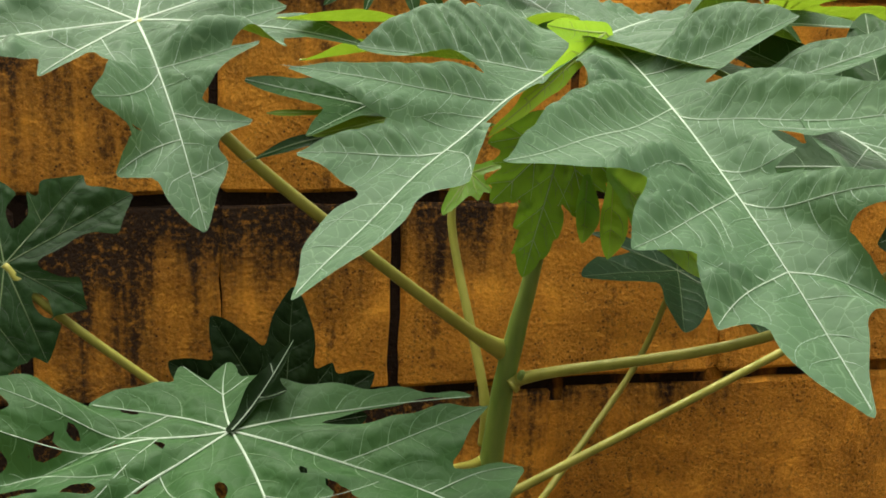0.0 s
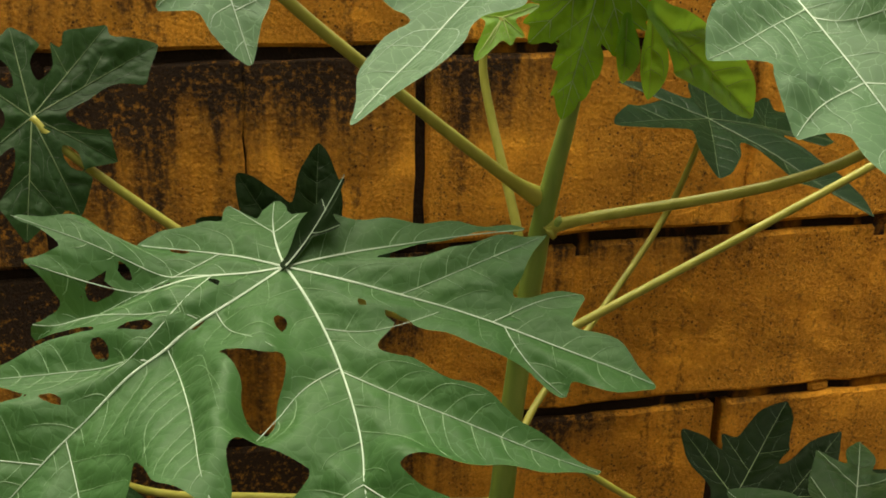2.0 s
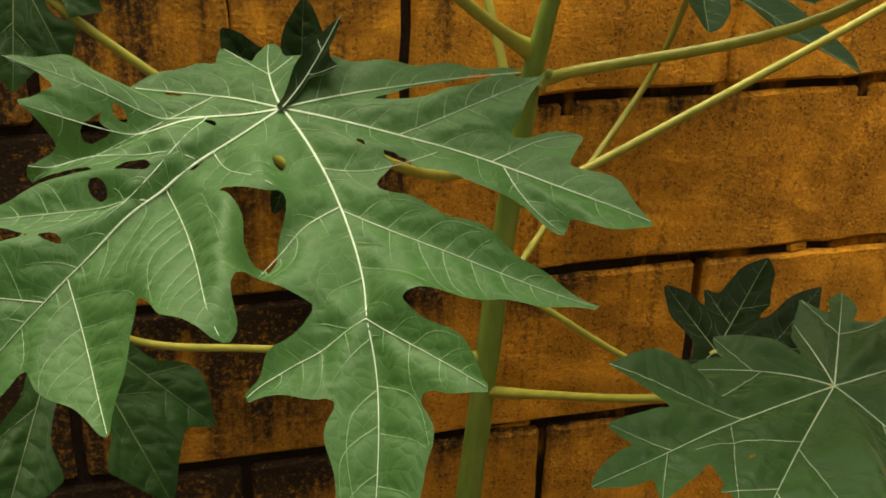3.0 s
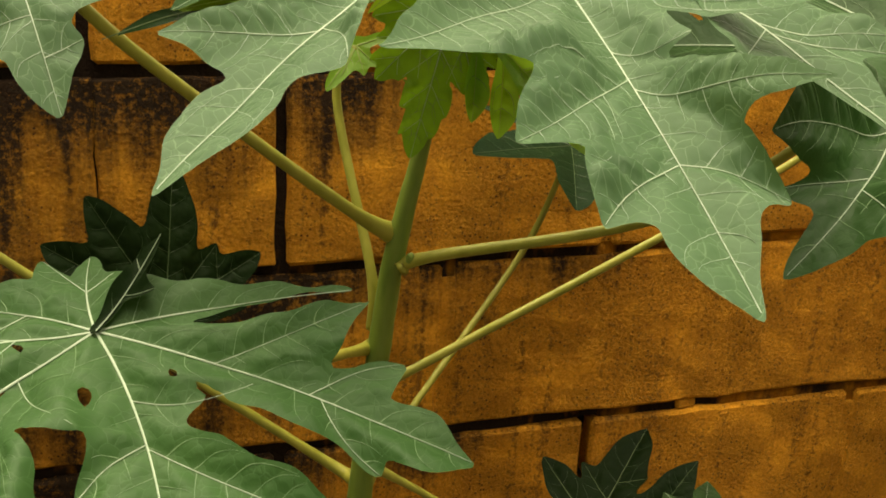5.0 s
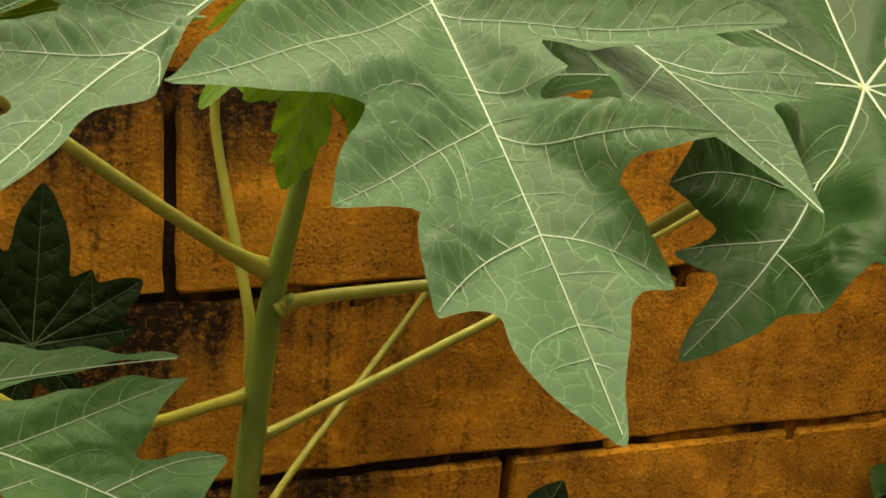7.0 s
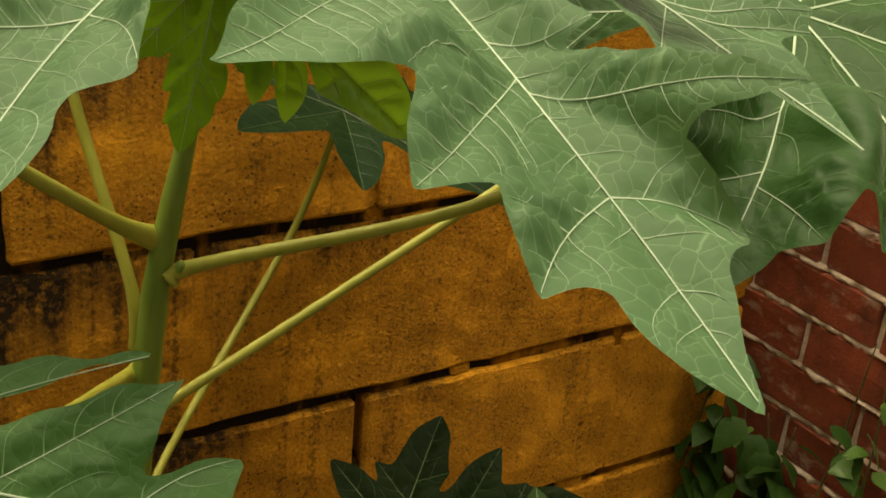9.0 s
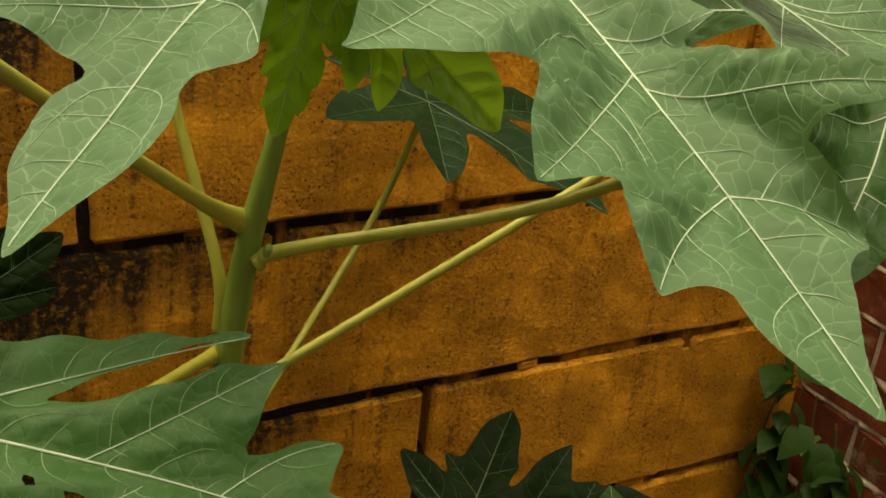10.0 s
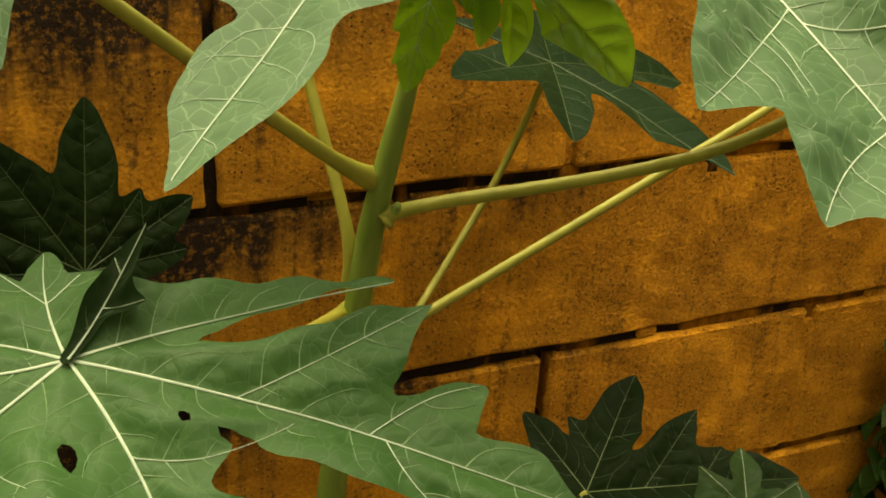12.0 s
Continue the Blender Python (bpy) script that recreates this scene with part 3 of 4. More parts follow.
R_LOBE_2 = (-42.8, 0.379, [(0.59, -46, 0.102, 26, 0.021, 0, 0.76, 0.016, 0.01, -0.08), (0.58, 47, 0.06, 7, 0.016, 0.12, 0.78, 0.025, 0.12, -0.08), (0.38, -44, 0.168, 40, 0.031, 0.01, 0.58, 0.026, 0, 0.06), (0.23, -63.6, 0.143, 17, 0.027, -0.01, 0.36, 0.02, 0.1, 0.06), (0.25, 30, 0.016, 0, 0.006, 0, 0.48, 0.004, 0, 0)], 0.001, 0.017, 1.23, 0.72, 0.001, 0.13, 0.17)
R_LOBE_3 = (-130, 0.13, [(0.45, -50, 0.05, 5), (0.45, 50, 0.05, 5)], 0.019)
R_LOBE_4 = (-163, 0.26, [(0.4, -50, 0.07, 5, 0.018, 0), (0.42, 50, 0.07, 5, 0.018, 0), (0.65, 50, 0.05, 5, 0.014, 0)], 0.058, 0.019, 1.15, 0.72, 0, 0.12, 0.12)
R_LOBE_5 = (141, 0.22, [(0.45, -55, 0.05, 0, 0.016, 0), (0.45, 55, 0.05, 0, 0.018, 0)], -0.035, 0.016, 1.15, 0.72, 0, 0.12, 0.12)
R_LOBE_6 = (87, 0.215, [(0.5, -50, 0.05, 0), (0.5, 50, 0.05, 0)], -0.007)
LEAF_R = dict(hub=(0.075, -0.414, 0.443), head=-93.6, tilt=6.3, bank=8.6, droop=0.39,
    bays={0: (16, 0.085), 1: (-35, 0.04)}, lobes=[R_LOBE_1, R_LOBE_2, R_LOBE_3, R_LOBE_4, R_LOBE_5, R_LOBE_6])
LEAF_S = dict(hub=(0.065, -0.436, 0.441), head=-99.2, tilt=-0.1, bank=-2.2, droop=0.65, lobes=[
    (26.7, 0.364, [(0.68, 51, 0.086, 23, 0.024, 0), (0.71, 51, 0.075, 11, 0.02, 0), (0.7, -60, 0.06, 5, 0.02, 0), (0.42, 60, 0.133, 34, 0.025, 0)], 0.015, 0.0227, 1.15, 0.72, 0.002),
])
L_LOBE_1 = (-1.1, 0.186, [(0.36, -52, 0.089, 50, 0.025, 0.08, 0.63, 0.018, -0.03, 0.01), (0.67, -78, 0.05, -5, 0.014, -0.07, 0.82, 0.019, 0.14, 0.01), (0.34, 75, 0.081, 20, 0.021, -0.03, 0.57, 0.017, -0.04, -0.02), (0.56, 65, 0.055, 6, 0.013, -0.06, 0.74, 0.018, 0.04, -0.04), (0.81, 99, 0.025, 10, 0.01, 0, 0.87, 0.017, 0.07, 0.04)], -0.037, 0.014, 0.79, 0.86, 0.015, 0.17, -0.06)
L_LOBE_2 = (-58.1, 0.09, [(0.36, 61, 0.046, 7, 0.012, 0.01), (0.58, -86, 0.048, 20, 0.014, 0)], 0.004, 0.019, 1.16, 0.72, -0.005, 0.12, 0.12)
L_LOBE_3 = (72.6, 0.164, [(0.35, 32, 0.06, 2, 0.02, 0), (0.39, -30, 0.05, 2, 0.018, 0)], -0.015, 0.015, 1.15, 0.72, -0.033, 0.12, 0.12)
L_LOBE_4 = (111.6, 0.149, [], -0.005, 0.023, 0.05, 0.5, -0.046, 0.12, 0.12)
L_LOBE_5 = (-154, 0.2, [(0.4, 60, 0.07, 15, 0.02, 0), (0.5, -50, 0.06, 15, 0.017, 0)], 0, 0.016, 1.15, 0.72, 0, 0.12, 0.12)
L_LOBE_6 = (165, 0.22, [], 0, 0.017, 1.15, 0.72, 0, 0.12, 0.12)
L_LOBE_7 = (-105, 0.22, [(0.4, 55, 0.08, 15, 0.023, 0), (0.5, -50, 0.07, 15, 0.02, 0)], 0, 0.017, 1.15, 0.72, 0, 0.12, 0.12)
LEAF_L = dict(hub=(-0.269, -0.387, 0.448), head=-79.5, tilt=17.2, bank=14.2, droop=0.95,
    bays={0: (23, 0.076), 1: (-22, 0.046)}, lobes=[L_LOBE_1, L_LOBE_2, L_LOBE_3, L_LOBE_4, L_LOBE_5, L_LOBE_6, L_LOBE_7])
B_LOBE_1 = (25.4, 0.236, [(0.32, 44, 0.097, 16, 0.022, -0.02, 0.54, 0.013, -0.04, 0.1), (0.57, 43, 0.06, 9, 0.012, 0.09, 0.69, 0.004, 0.02, 0.18), (0.6, -31, 0.054, -15, 0.03, -0.09, 0.79, 0.017, -0.01, 0.07)], 0.008, 0.009, 0.86, 0.86, 0.014, 0.14, 0.18)
B_LOBE_2 = (-30.7, 0.285, [(0.3, 58, 0.15, -2, 0.035, -0.03, 0.55, 0.016, 0.02, -0.03), (0.56, 45, 0.087, 13, 0.023, -0.01, 0.73, 0.023, 0.06, -0.02), (0.29, -44, 0.069, -15, 0.012, -0.12, 0.51, 0.02, -0.1, 0.07), (0.56, -60, 0.084, 31, 0.033, -0.09, 0.7, 0.021, 0.09, -0.05), (0.19, 86, 0.068, 4, 0.018, -0.12, 0.27, 0.021, 0.15, -0.09)], -0.01, 0.014, 1.25, 0.79, 0.101, 0.1, 0.16)
B_LOBE_3 = (-86.4, 0.254, [(0.34, 68, 0.144, 25, 0.044, 0.03, 0.51, 0.038, 0.15, 0.13), (0.63, 66, 0.105, 10, 0.044, 0, 0.83, 0.024, 0.06, 0.03), (0.39, -44, 0.107, 4, 0.024, 0.02), (0.7, -50, 0.072, 6, 0.02, 0), (0.2, 91, 0.067, 28, 0.011, -0.09, 0.29, 0.026, -0.07, 0.25), (0.24, -50, 0.112, 16, 0.022, -0.02)], -0.016, 0.01, 1.13, 0.75, -0.016, 0.12, 0.12)
B_LOBE_4 = (-128.7, 0.162, [(0.27, 52, 0.092, 17, 0.03, 0.07), (0.28, -16, 0.126, 12, 0.017, 0)], 0.037, 0.009, 0.35, 0.67, 0.039, 0.12, 0.12)
B_LOBE_5 = (-148.2, 0.11, [(0.42, 42, 0.129, -10, 0.03, 0.03)], -0.006, 0.008, 1.15, 0.72, -0.03, 0.12, 0.12)
B_LOBE_6 = (150.5, 0.07, [(0.47, 35, 0.051, 3, 0.011, 0), (0.47, -55, 0.024, 5, 0.009, 0)], -0.003, 0.009, 1.15, 0.72, 0.06, 0.12, 0.12)
B_LOBE_7 = (63.9, 0.157, [], -0.011, 0.011, 1.29, 0.53, -0.007, -0.02, -0.01)
LEAF_B = dict(hub=(-0.216, -0.592, 0.216), head=-61.5, tilt=13.5, bank=22.2, droop=0.61,
    bays={0: (52, 0.046), 1: (12, 0.066), 2: (-37, 0.043)}, lobes=[B_LOBE_1, B_LOBE_2, B_LOBE_3, B_LOBE_4, B_LOBE_5, B_LOBE_6, B_LOBE_7])
LEAF_X = dict(hub=(-0.216, -0.594, 0.217), head=-60.0, tilt=14.0, bank=20.0, droop=0.2, lobes=[
    (101.5, 0.065, [(0.4, -72, 0.028, 30), (0.62, 55, 0.013, 30)], 0.03),
])
LEAF_D = dict(hub=(-0.387, -0.24, 0.23), head=-80, tilt=55, bank=0, droop=0.5, lobes=[
    (137.4, 0.111, [(0.45, 61, 0.037, 8)]),
    (117.3, 0.133, [(0.39, 28, 0.036, 8)]),
    (55.3, 0.082, [(0.31, 25, 0.039, 8)]),
    (17.3, 0.097, []),
    (-9.5, 0.112, [(0.44, -43, 0.029, 8), (0.49, 41, 0.045, 8)]),
    (-53.5, 0.078, []),
    (-133.2, 0.079, []),
    (-175.0, 0.088, []),
])
LEAF_G = dict(hub=(0.274, -0.146, 0.179), head=-44, tilt=20, bank=0, droop=0.3, lobes=[
    (0.3, 0.195, [(0.45, -57, 0.055, 8)]),
    (-109.7, 0.15, [(0.44, -56, 0.031, 8)]),
    (-63.6, 0.136, []),
    (-162.6, 0.103, []),
    (58.0, 0.2, [(0.42, 52, 0.075), (0.55, -45, 0.05)]),
    (115.0, 0.12, []),
])
LEAF_F = dict(hub=(-0.136, -0.09, 0.001), head=-80, tilt=72, bank=0, droop=0.3, lobes=[
    (170.6, 0.153, []),
    (-152.1, 0.145, []),
    (136.0, 0.089, []),
    (113.9, 0.122, [(0.52, 63, 0.036, 8)]),
    (91.6, 0.098, []),
    (-126.2, 0.144, []),
    (-100.3, 0.121, []),
    (-27.0, 0.083, []),
    (31.6, 0.086, []),
])
C_LOBE_1 = (-78.5, 0.245, [(0.4, -48, 0.11, 8, 0.024, 0), (0.45, 50, 0.091, 8, 0.02, 0), (0.68, -45, 0.05, 8, 0.011, 0), (0.7, 45, 0.05, 8, 0.011, 0)], 0.004, 0.015, 1, 0.72, -0.009, 0.12, 0.12)
C_LOBE_2 = (-51.5, 0.205, [(0.4, -48, 0.09, 8, 0.02, 0), (0.45, 50, 0.09, 8, 0.02, 0), (0.68, -45, 0.05, 8, 0.011, 0), (0.7, 45, 0.05, 8, 0.011, 0)], 0.009, 0.014, 1, 0.72, -0.01, 0.12, 0.12)
C_LOBE_3 = (23.6, 0.113, [(0.4, -48, 0.08, 8, 0.018, 0), (0.45, 50, 0.08, 8, 0.018, 0)], -0.014, 0.014, 1, 0.72, -0.013, 0.12, 0.12)
C_LOBE_4 = (96.1, 0.135, [(0.4, -48, 0.08, 8, 0.018, 0), (0.45, 50, 0.07, 8, 0.015, 0)], 0.011, 0.013, 1, 0.72, 0, 0.12, 0.12)
C_LOBE_5 = (140.4, 0.15, [(0.5, -48, 0.05, 8, 0.011, 0), (0.5, 50, 0.049, 8, 0.011, 0)], -0.007, 0.011, 1, 0.72, -0.001, 0.12, 0.12)
C_LOBE_6 = (165.8, 0.087, [], -0.008, 0.01, 1, 0.72, 0, 0.12, 0.12)
C_LOBE_7 = (-118.8, 0.123, [(0.5, -48, 0.05, 8, 0.011, 0), (0.45, 50, 0.06, 9, 0.013, 0)], -0.019, 0.012, 1, 0.72, -0.049, 0.12, 0.12)
LEAF_C = dict(hub=(0.206, -0.591, -0.038), head=-83.3, tilt=11.4, bank=-3.6, droop=0.26,
    bays={}, lobes=[C_LOBE_1, C_LOBE_2, C_LOBE_3, C_LOBE_4, C_LOBE_5, C_LOBE_6, C_LOBE_7])
LEAF_H = dict(hub=(0.259, -0.315, -0.172), head=-85, tilt=17, bank=20, droop=0.1, lobes=[
    (-176.2, 0.106, []),
    (128.7, 0.14, [(0.26, 54, 0.058, 8), (0.43, -59, 0.032, 8)]),
    (65.0, 0.194, [(0.27, 51, 0.099, 8), (0.53, 54, 0.044, 8)]),
    (-71.9, 0.072, []),
    (14.2, 0.099, []),
])
E_LOBE_1 = (1.3, 0.231, [(0.58, -44, 0.064, 9, 0.013, -0.04, 0.77, 0.012, 0.02, 0.05), (0.4, -42, 0.115, 50, 0.035, -0.08, 0.57, 0.017, 0.16, 0.1), (0.63, 49, 0.057, 30, 0.022, 0.03, 0.8, 0.022, 0.16, 0.07)], 0.006, 0.011, 1.04, 0.74, 0.054, 0.03, 0.06)
E_LOBE_2 = (-58, 0.25, [(0.4, -50, 0.09, 15, 0.026, 0), (0.45, 50, 0.08, 15, 0.023, 0), (0.7, -45, 0.05, 15, 0.014, 0), (0.7, 45, 0.05, 15, 0.015, 0)], 0, 0.016, 1.15, 0.72, 0, 0.12, 0.12)
E_LOBE_3 = (-95, 0.28, [(0.4, -50, 0.1, 15, 0.029, 0), (0.45, 50, 0.08, 15, 0.023, 0)], 0, 0.017, 1.15, 0.72, 0, 0.12, 0.12)
E_LOBE_4 = (-140, 0.26, [(0.4, -50, 0.1, 15, 0.029, 0), (0.45, 50, 0.08, 15, 0.023, 0)], 0, 0.016, 1.15, 0.72, 0, 0.12, 0.12)
E_LOBE_5 = (50, 0.26, [(0.4, -50, 0.1, 15, 0.029, 0), (0.45, 50, 0.08, 15, 0.023, 0), (0.7, -45, 0.05, 15, 0.014, 0)], 0, 0.016, 1.15, 0.72, 0, 0.12, 0.12)
E_LOBE_6 = (95, 0.28, [(0.4, -50, 0.1, 15, 0.029, 0), (0.45, 50, 0.08, 15, 0.023, 0)], 0, 0.017, 1.15, 0.72, 0, 0.12, 0.12)
E_LOBE_7 = (140, 0.25, [(0.4, -50, 0.1, 15, 0.029, 0), (0.45, 50, 0.08, 15, 0.023, 0)], 0, 0.016, 1.15, 0.72, 0, 0.12, 0.12)
E_LOBE_8 = (180, 0.22, [], 0, 0.015, 1.15, 0.72, 0, 0.12, 0.12)
LEAF_E = dict(hub=(0.321, -0.596, 0.374), head=-145.6, tilt=23.2, bank=-15.7, droop=0.36,
    bays={}, lobes=[E_LOBE_1, E_LOBE_2, E_LOBE_3, E_LOBE_4, E_LOBE_5, E_LOBE_6, E_LOBE_7, E_LOBE_8])
LEAF_J = dict(hub=(-0.374, -0.36, -0.032), head=-70, tilt=45, bank=0, droop=0.5, lobes=[
    (12.1, 0.188, [(0.42, 66, 0.044, 8)]),
    (-31.4, 0.188, [(0.43, -35, 0.053, 8)]),
    (36.4, 0.165, [(0.52, 52, 0.042, 8)]),
    (-78.6, 0.134, []),
    (146.9, 0.103, []),
])
LEAF_N = dict(hub=(0.114, -0.36, 0.323), head=-85, tilt=60, bank=0, droop=0.4, lobes=[
    (40.1, 0.118, [(0.17, 57, 0.041, 8), (0.44, -110, 0.031, 8)]),
])
LEAF_NA = dict(hub=(0.088, -0.36, 0.322), head=-85, tilt=72, bank=0, droop=0.2, lobes=[
    (-7.7, 0.055, []),
])
LEAF_NB = dict(hub=(0.113, -0.355, 0.316), head=-85, tilt=72, bank=0, droop=0.2, lobes=[
    (-7.8, 0.065, []),
])
LEAF_O = dict(hub=(0.072, -0.345, 0.362), head=-95, tilt=76, bank=0, droop=0.3, bays={}, lobes=[
    (-16, 0.128, [(0.3, -40, 0.038, 25), (0.3, 42, 0.038, 25), (0.52, -38, 0.034, 20), (0.52, 40, 0.03, 20), (0.74, -38, 0.025, 12), (0.74, 38, 0.022, 12)]),
    (-46, 0.09, [(0.4, -40, 0.04, 20), (0.4, 40, 0.035, 20), (0.68, -38, 0.025, 12), (0.68, 38, 0.02, 12)]),
    (14, 0.085, [(0.4, -40, 0.04, 20), (0.4, 40, 0.035, 20), (0.68, -38, 0.02, 12), (0.68, 38, 0.02, 12)]),
    (-80, 0.07, [(0.5, -40, 0.025, 15), (0.5, 40, 0.025, 15)]),
    (45, 0.06, [(0.5, -40, 0.02, 15), (0.5, 40, 0.02, 15)]),
])
LEAF_P = dict(hub=(0.025, -0.22, 0.301), head=-95, tilt=50, bank=0, droop=0.6, lobes=[
    (-34.5, 0.055, []),
    (-27.6, 0.035, []),
    (11.1, 0.031, []),
    (43.3, 0.031, []),
    (110.2, 0.043, []),
    (-97.2, 0.024, []),
])
LEAF_T = dict(hub=(-0.031, -0.28, 0.507), head=-80, tilt=25, bank=0, droop=0.2, lobes=[
    (-30.7, 0.074, []),
    (-49.8, 0.062, []),
    (46.6, 0.126, [(0.43, 62, 0.08, 8)]),
    (-90.8, 0.074, []),
    (120.6, 0.101, []),
])
LEAF_U = dict(hub=(-0.036, -0.12, 0.511), head=-85, tilt=70, bank=0, droop=0.2, lobes=[
    (-46.0, 0.105, []),
    (-22.9, 0.085, []),
    (13.6, 0.087, []),
    (31.7, 0.106, []),
])
LEAF_V = dict(hub=(0.237, -0.38, 0.46), head=15, tilt=0, bank=-22, droop=0.2, lobes=[
    (-106.0, 0.215, []),
    (-63.1, 0.13, []),
    (4.1, 0.271, []),
    (-124.9, 0.224, []),
])
LEAF_W = dict(hub=(0.232, -0.30, 0.482), head=-80, tilt=10, bank=0, droop=0.2, lobes=[
    (-60.3, 0.126, [(0.5, -45, 0.03, 5), (0.5, 45, 0.03, 5)], 0.004),
    (88.4, 0.145, [(0.45, 45, 0.04, 5), (0.5, -45, 0.03, 5)], 0.006),
    (119.4, 0.128, [], 0.026),
    (-150.4, 0.058, [], 0.025),
    (36.7, 0.044, [], -0.026),
])
LEAF_Q = dict(hub=(0.044, -0.36, 0.441), head=180, tilt=0, bank=22, droop=0.2, lobes=[
    (14.7, 0.236, []),
    (-16.3, 0.204, []),
    (13.3, 0.125, []),
])
LEAF_Y = dict(hub=(-0.067, -0.42, 0.386), head=-160, tilt=5, bank=-40, droop=0.2, lobes=[
    (-17.8, 0.141, [(0.3, 40, 0.075, 5, 0.018), (0.3, -35, 0.06, 5, 0.015)], 0.022, 0.016, 1.0, 0.5),
])
LEAF_YB = dict(hub=(-0.067, -0.417, 0.382), head=-160, tilt=5, bank=-30, droop=0.2, lobes=[
    (-5.0, 0.144, [], -0.024, 0.010, 1.0, 0.5),
])
LEAF_Z = dict(hub=(-0.067, -0.424, 0.388), head=-160, tilt=5, bank=-45, droop=0.2, lobes=[
    (1.8, 0.106, [], -0.002, 0.007),
    (-11.3, 0.129, [], -0.005, 0.007),
])
LEAF_K = dict(hub=(0.07, -0.428, 0.448), head=-137.0, tilt=25.0, bank=-62.0, droop=0.3, lobes=[
    (-2.8, 0.164, []),
    (-4.8, 0.113, []),
    (-31, 0.078, [], 0.013, 0.012),
    (104.6, 0.055, [], -0.004),
])


# ---- ground, block wall, brick wall ----
GROUND = -1.15
ground = tagged(link_mesh("ground", [(x, y, GROUND) for x, y in ((-60, -60), (60, -60), (60, 60), (-60, 60))], [(0, 1, 2, 3)], SOIL, smooth=False), "bare brown garden soil below the plants", "ground", kind="structure")

BLOCK_L, BLOCK_H, GAP = 0.40, 0.23, 0.013
WALL_RIGHT = 1.03
wall = tagged(new("wall_north"), "orange painted concrete block wall with mould stains", "wall", kind="structure")
nx, nz = 300, 130
jx, jz = np.linspace(-2.8, WALL_RIGHT + 0.3, nx), np.linspace(GROUND, 0.47, nz)
verts = [(x, (0.03 if abs(x - 0.4) < 0.014 and -0.33 < z < -0.235 else 0.0085) + 0.0055 * noise.noise((x * 7, z * 9, 2)) + 0.002 * noise.noise((x * 60, z * 60, 5)), z) for x in jx for z in jz]
faces = [(i * nz + j, (i + 1) * nz + j, (i + 1) * nz + j + 1, i * nz + j + 1) for i in range(nx - 1) for j in range(nz - 1)]
link_mesh("joint_bed", verts, faces, JOINT, wall, "dirty recessed mortar, partly painted, with shadow coloured in")
link_mesh("wall_core", [(x, y, z) for y in (0.03, 0.138) for x, z in ((-2.8, GROUND), (WALL_RIGHT + 0.3, GROUND), (WALL_RIGHT + 0.3, 0.47), (-2.8, 0.47))],
          [(0, 1, 2, 3), (7, 6, 5, 4), (3, 2, 6, 7), (0, 4, 5, 1), (1, 5, 6, 2), (0, 3, 7, 4)], JOINT, wall, smooth=False)
block_meshes = [box_mesh("block", (BLOCK_L - GAP, 0.14, BLOCK_H - GAP), 0.005, PAINT, 9, 0.0028, s) for s in range(5)]
for row in range(-5, 2):
    shift = 0.0 if row % 2 == 0 else 0.2
    for col in range(-7, 4):
        x0 = shift + col * BLOCK_L
        if x0 > WALL_RIGHT or (row, col) == (0, -1):
            continue
        ob = new("block", block_meshes[(row * 3 + col * 5) % 5])
        ob.parent = wall
        ob.location = (x0 + BLOCK_L / 2, 0.07 + 0.0015 * ((row * 7 + col * 3) % 3 - 1), row * BLOCK_H + BLOCK_H / 2)
# the cracked block, in two pieces
for k, (xa, xb) in enumerate(((-0.3935, -0.1950), (-0.1930, -0.0065))):
    ob = new("cracked_block", box_mesh("cracked_block", (xb - xa, 0.14, BLOCK_H - GAP), 0.002, PAINT, 7, 0.0035, 9 + k))
    ob.parent = wall
    ob.location = ((xa + xb) / 2, 0.07, BLOCK_H / 2)
    for v in ob.data.vertices:
        if (v.co.x > 0) == (k == 0) and abs(v.co.x) > 0.08:
            v.co.x += 0.012 * noise.noise((0, 0, v.co.z * 28)) + 0.006 * noise.noise((3, 0, v.co.z * 75))
# upright joints that the paint has filled
for x0, row, face in ((0.6, -1, 0.003), (0.8, -2, 0.004), (0.4, 0, 0.006), (0.2, -1, 0.003), (-0.2, -1, 0.007), (0.0, -2, 0.006)):
    ob = new("filled_joint", box_mesh("filled_joint", (GAP + 0.010, 0.05, BLOCK_H - 0.03), 0.002, PAINT, 4, 0.003, int(x0 * 10) + row))
    ob.parent = wall
    ob.location = (x0, face + 0.025, row * BLOCK_H + BLOCK_H / 2 - 0.008)
for x0, z0, w in ((0.545, -0.23, 0.03), (0.92, -0.232, 0.05), (0.15, -0.465, 0.06), (0.12, -0.002, 0.04), (0.75, -0.462, 0.05)):
    ob = new("mortar_plug", box_mesh("mortar_plug", (w, 0.05, 0.016), 0.004, PAINT, 3, 0.005, int(x0 * 20)))
    ob.parent = wall
    ob.location = (x0, 0.029, z0)
ob = new("wall_cap", box_mesh("wall_cap", (WALL_RIGHT + 2.8, 0.17, 0.045), 0.004, PAINT, 12, 0.004, 3))
ob.parent = wall
ob.location = ((WALL_RIGHT - 2.8) / 2, 0.082, 0.4835)
beyond = tagged(link_mesh("wall_far", [(-12, 2.6, GROUND), (12, 2.6, GROUND), (12, 2.6, 0.62), (-12, 2.6, 0.62), (-12, 2.8, 0.62), (12, 2.8, 0.62)], [(0, 1, 2, 3), (3, 2, 5, 4)], LILAC, smooth=False), "lilac plastered wall beyond the garden wall", "wall", kind="structure")

